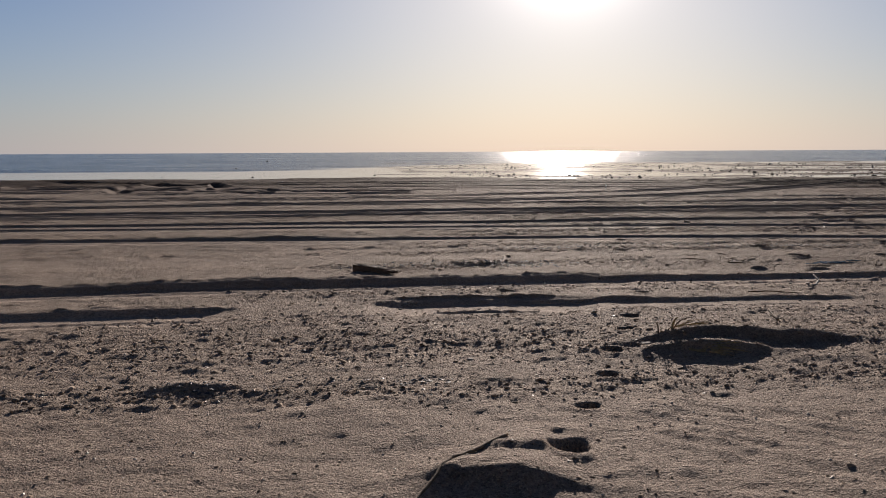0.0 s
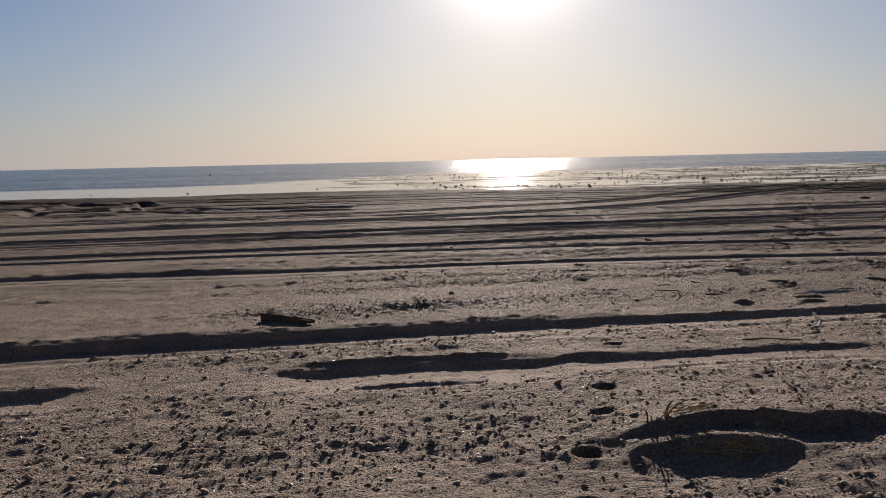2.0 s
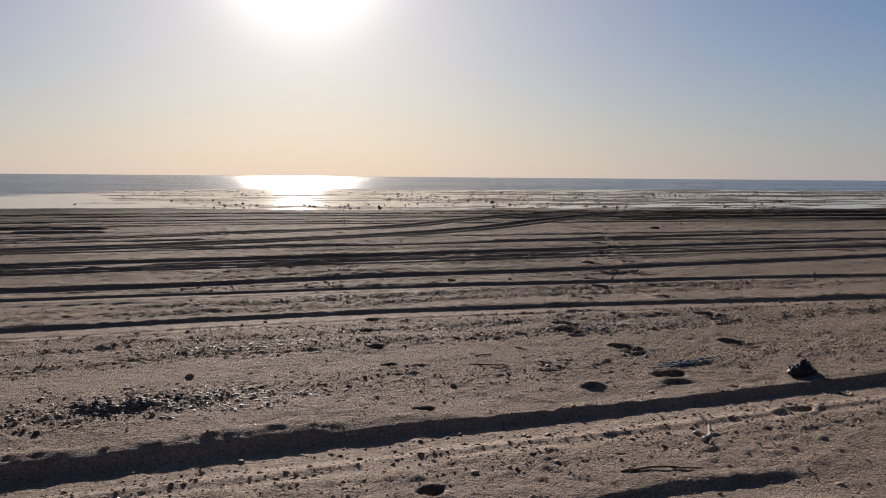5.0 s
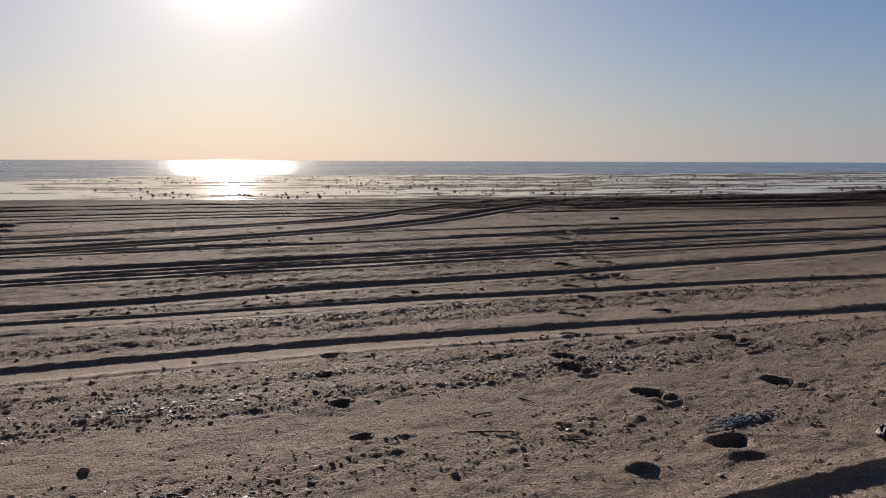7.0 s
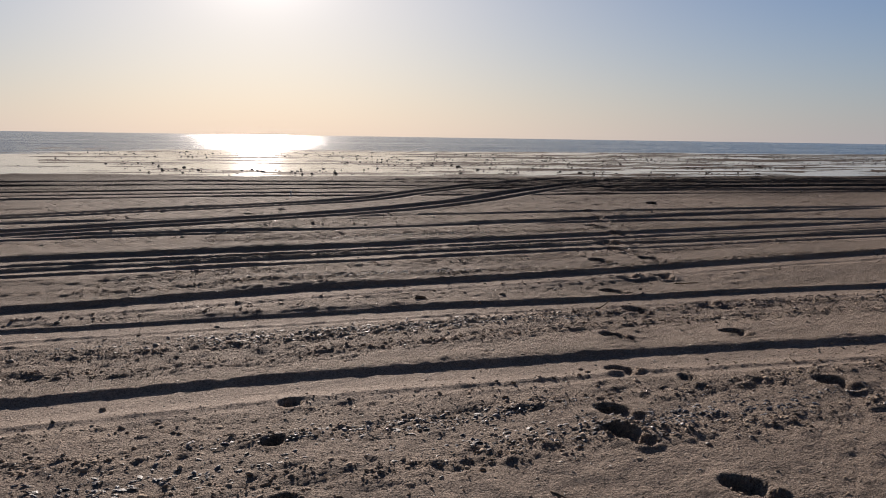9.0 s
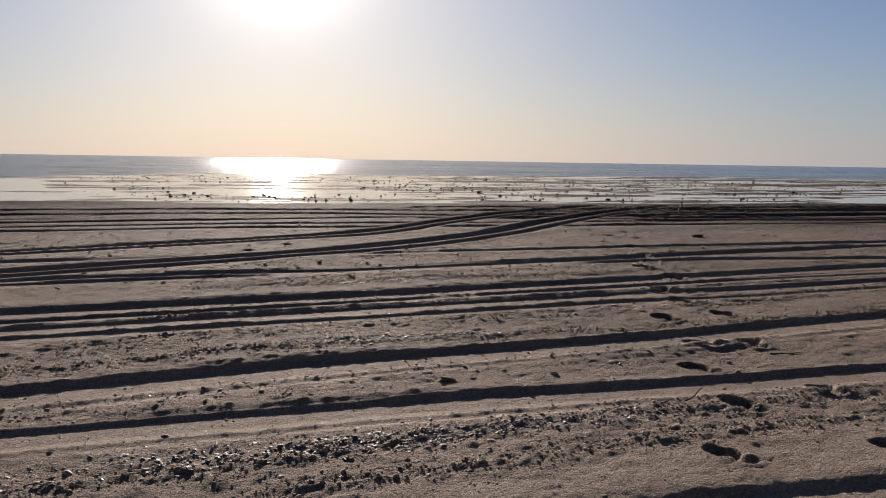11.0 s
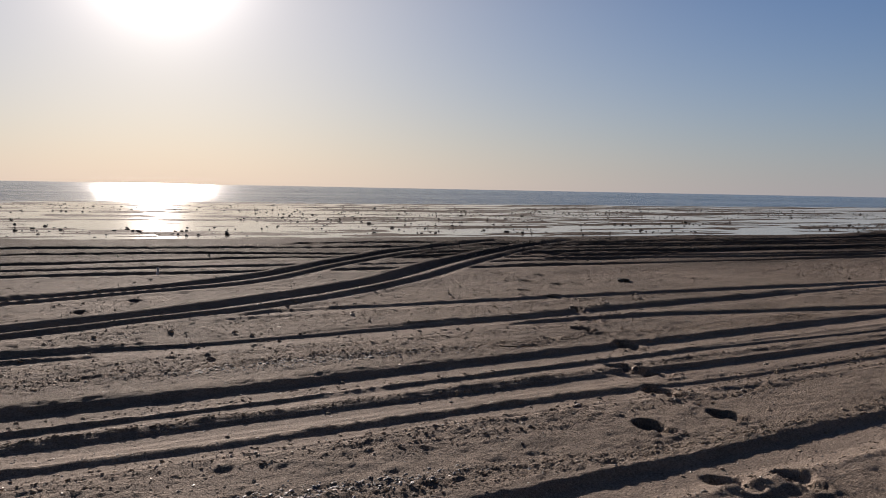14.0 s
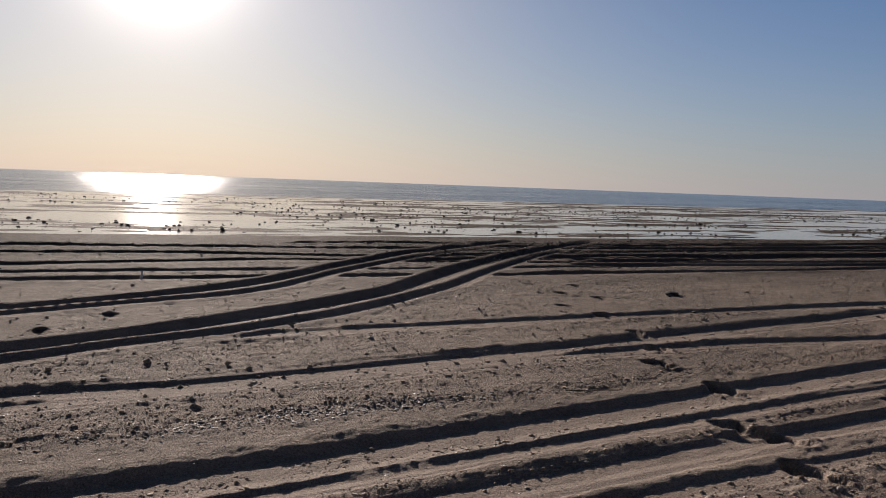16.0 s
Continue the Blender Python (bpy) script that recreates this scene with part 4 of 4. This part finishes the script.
def blades(thing, n, x, y, way, length, spread_x, spread_y, mat, name="blade"):
    """Thin dry blades that lie on the sand, as parts of thing."""
    for _ in range(n):
        bx, by = x + spread_x * random.uniform(-1, 1), y + spread_y * random.uniform(-1, 1)
        a = way + random.uniform(-0.35, 0.35)
        long = length * random.uniform(0.5, 1.0)
        pts = [(bx + math.cos(a) * long * f, by + math.sin(a) * long * f + 0.01 * math.sin(5 * f), ground_at(bx + math.cos(a) * long * f, by + math.sin(a) * long * f) + 0.004 + 0.02 * f * (1 - f)) for f in (0, 0.2, 0.4, 0.6, 0.8, 1.0)]
        ob = part(name, tube(pts, [0.0026, 0.003, 0.0028, 0.0024, 0.0018, 0.0008], 5), mat, thing)
        ob.matrix_parent_inverse = Matrix.Translation(-thing.location)


straw = new("straw")
straw.location = (2.15, 5.33, ground_at(2.15, 5.33))
tagged(straw, "wisps of dry yellow straw caught on drifted sand", "grass")
blades(straw, 12, 2.12, 5.27, -0.3, 0.28, 0.09, 0.015, STRAW)
blades(straw, 7, 2.14, 5.6, 0.0, 0.14, 0.07, 0.03, STRAW)

chip = bmesh.new()
bmesh.ops.create_cube(chip, size=1.0)
bmesh.ops.subdivide_edges(chip, edges=chip.edges[:], cuts=2, use_grid_fill=True)
for v in chip.verts:
    v.co += 0.12 * noise.noise_vector(v.co * 3)
    v.co = Vector((v.co.x * 0.055, v.co.y * 0.022, v.co.z * 0.01))
ob = new("wood_chip", mesh("wood_chip", chip, BONE, False))
ob.matrix_world = pose(1.81, 5.38, ground_at(1.81, 5.38) + 0.014, 6, -4, 8)
tagged(ob, "small bleached wood chip lying on sand", "driftwood")

stick("root", [(0.27, 3.27, 0.0), (0.36, 3.44, 0.0), (0.45, 3.6, 0.0), (0.55, 3.71, 0.0), (0.70, 3.86, 0.0)], (0.006, 0.008), TWIG, "thin dry root lying along a drift's crest")

# a tangle of blue rope trodden into the sand
tangle = new("rope_tangle")
tangle.location = (5.14, 9.06, ground_at(5.14, 9.06))
tagged(tangle, "frayed tangle of blue rope trodden into sand", "rope")
for k in range(26):
    cx, cy = 5.14 + 0.17 * random.uniform(-1, 1), 9.05 + 0.05 * random.uniform(-1, 1)
    a, pts = random.uniform(0, 6.28), []
    for i in range(9):
        a += random.uniform(-0.9, 0.9)
        cx, cy = cx + 0.02 * math.cos(a), cy + 0.012 * math.sin(a)
        pts.append((cx, cy, ground_at(cx, cy) + 0.003 + 0.009 * abs(math.sin(i * 0.8 + k))))
    ob = part("strand", tube(pts, 0.0034, 5), BLUE, tangle)
    ob.matrix_parent_inverse = Matrix.Translation(-tangle.location)

# a dark plastic bag, half buried at the wheel track's edge
bag = new("plastic_bag")
bag.location = (5.66, 8.47, ground_at(5.66, 8.47))
tagged(bag, "crumpled dark blue plastic bag half buried in sand", "bag")
for name, x, y, z, size, squash, seed in (("belly", 0, 0, -0.015, 0.15, (1.1, 0.85, 0.85), 3), ("fold", 0.09, 0.01, -0.02, 0.12, (1.3, 0.8, 0.7), 8),
                                          ("ear", 0.03, 0.0, 0.055, 0.06, (0.7, 0.5, 1.3), 5), ("ear", 0.085, 0.01, 0.04, 0.055, (0.8, 0.5, 1.2), 12)):
    bm = lump(seed, 4, 0.6, squash)
    for v in bm.verts:
        v.co *= 1 + 0.07 * math.sin(9 * math.atan2(v.co.y, v.co.x) + 7 * v.co.z)
    bmesh.ops.scale(bm, vec=(size, size, size), verts=bm.verts)
    ob = part(name, bm, BAG, bag, "knotted ear of the bag" if name == "ear" else "")
    ob.location = (x, y, z)

buoy = new("buoy", mesh("buoy", lump(60, 3, 0.15, (1.0, 1.0, 1.1)), ROCK))
buoy.matrix_world = pose(-12.2, 121.0, -0.12) @ Matrix.Diagonal((0.28, 0.28, 0.3, 1))
tagged(buoy, "small dark buoy floating on calm sea", "buoy")
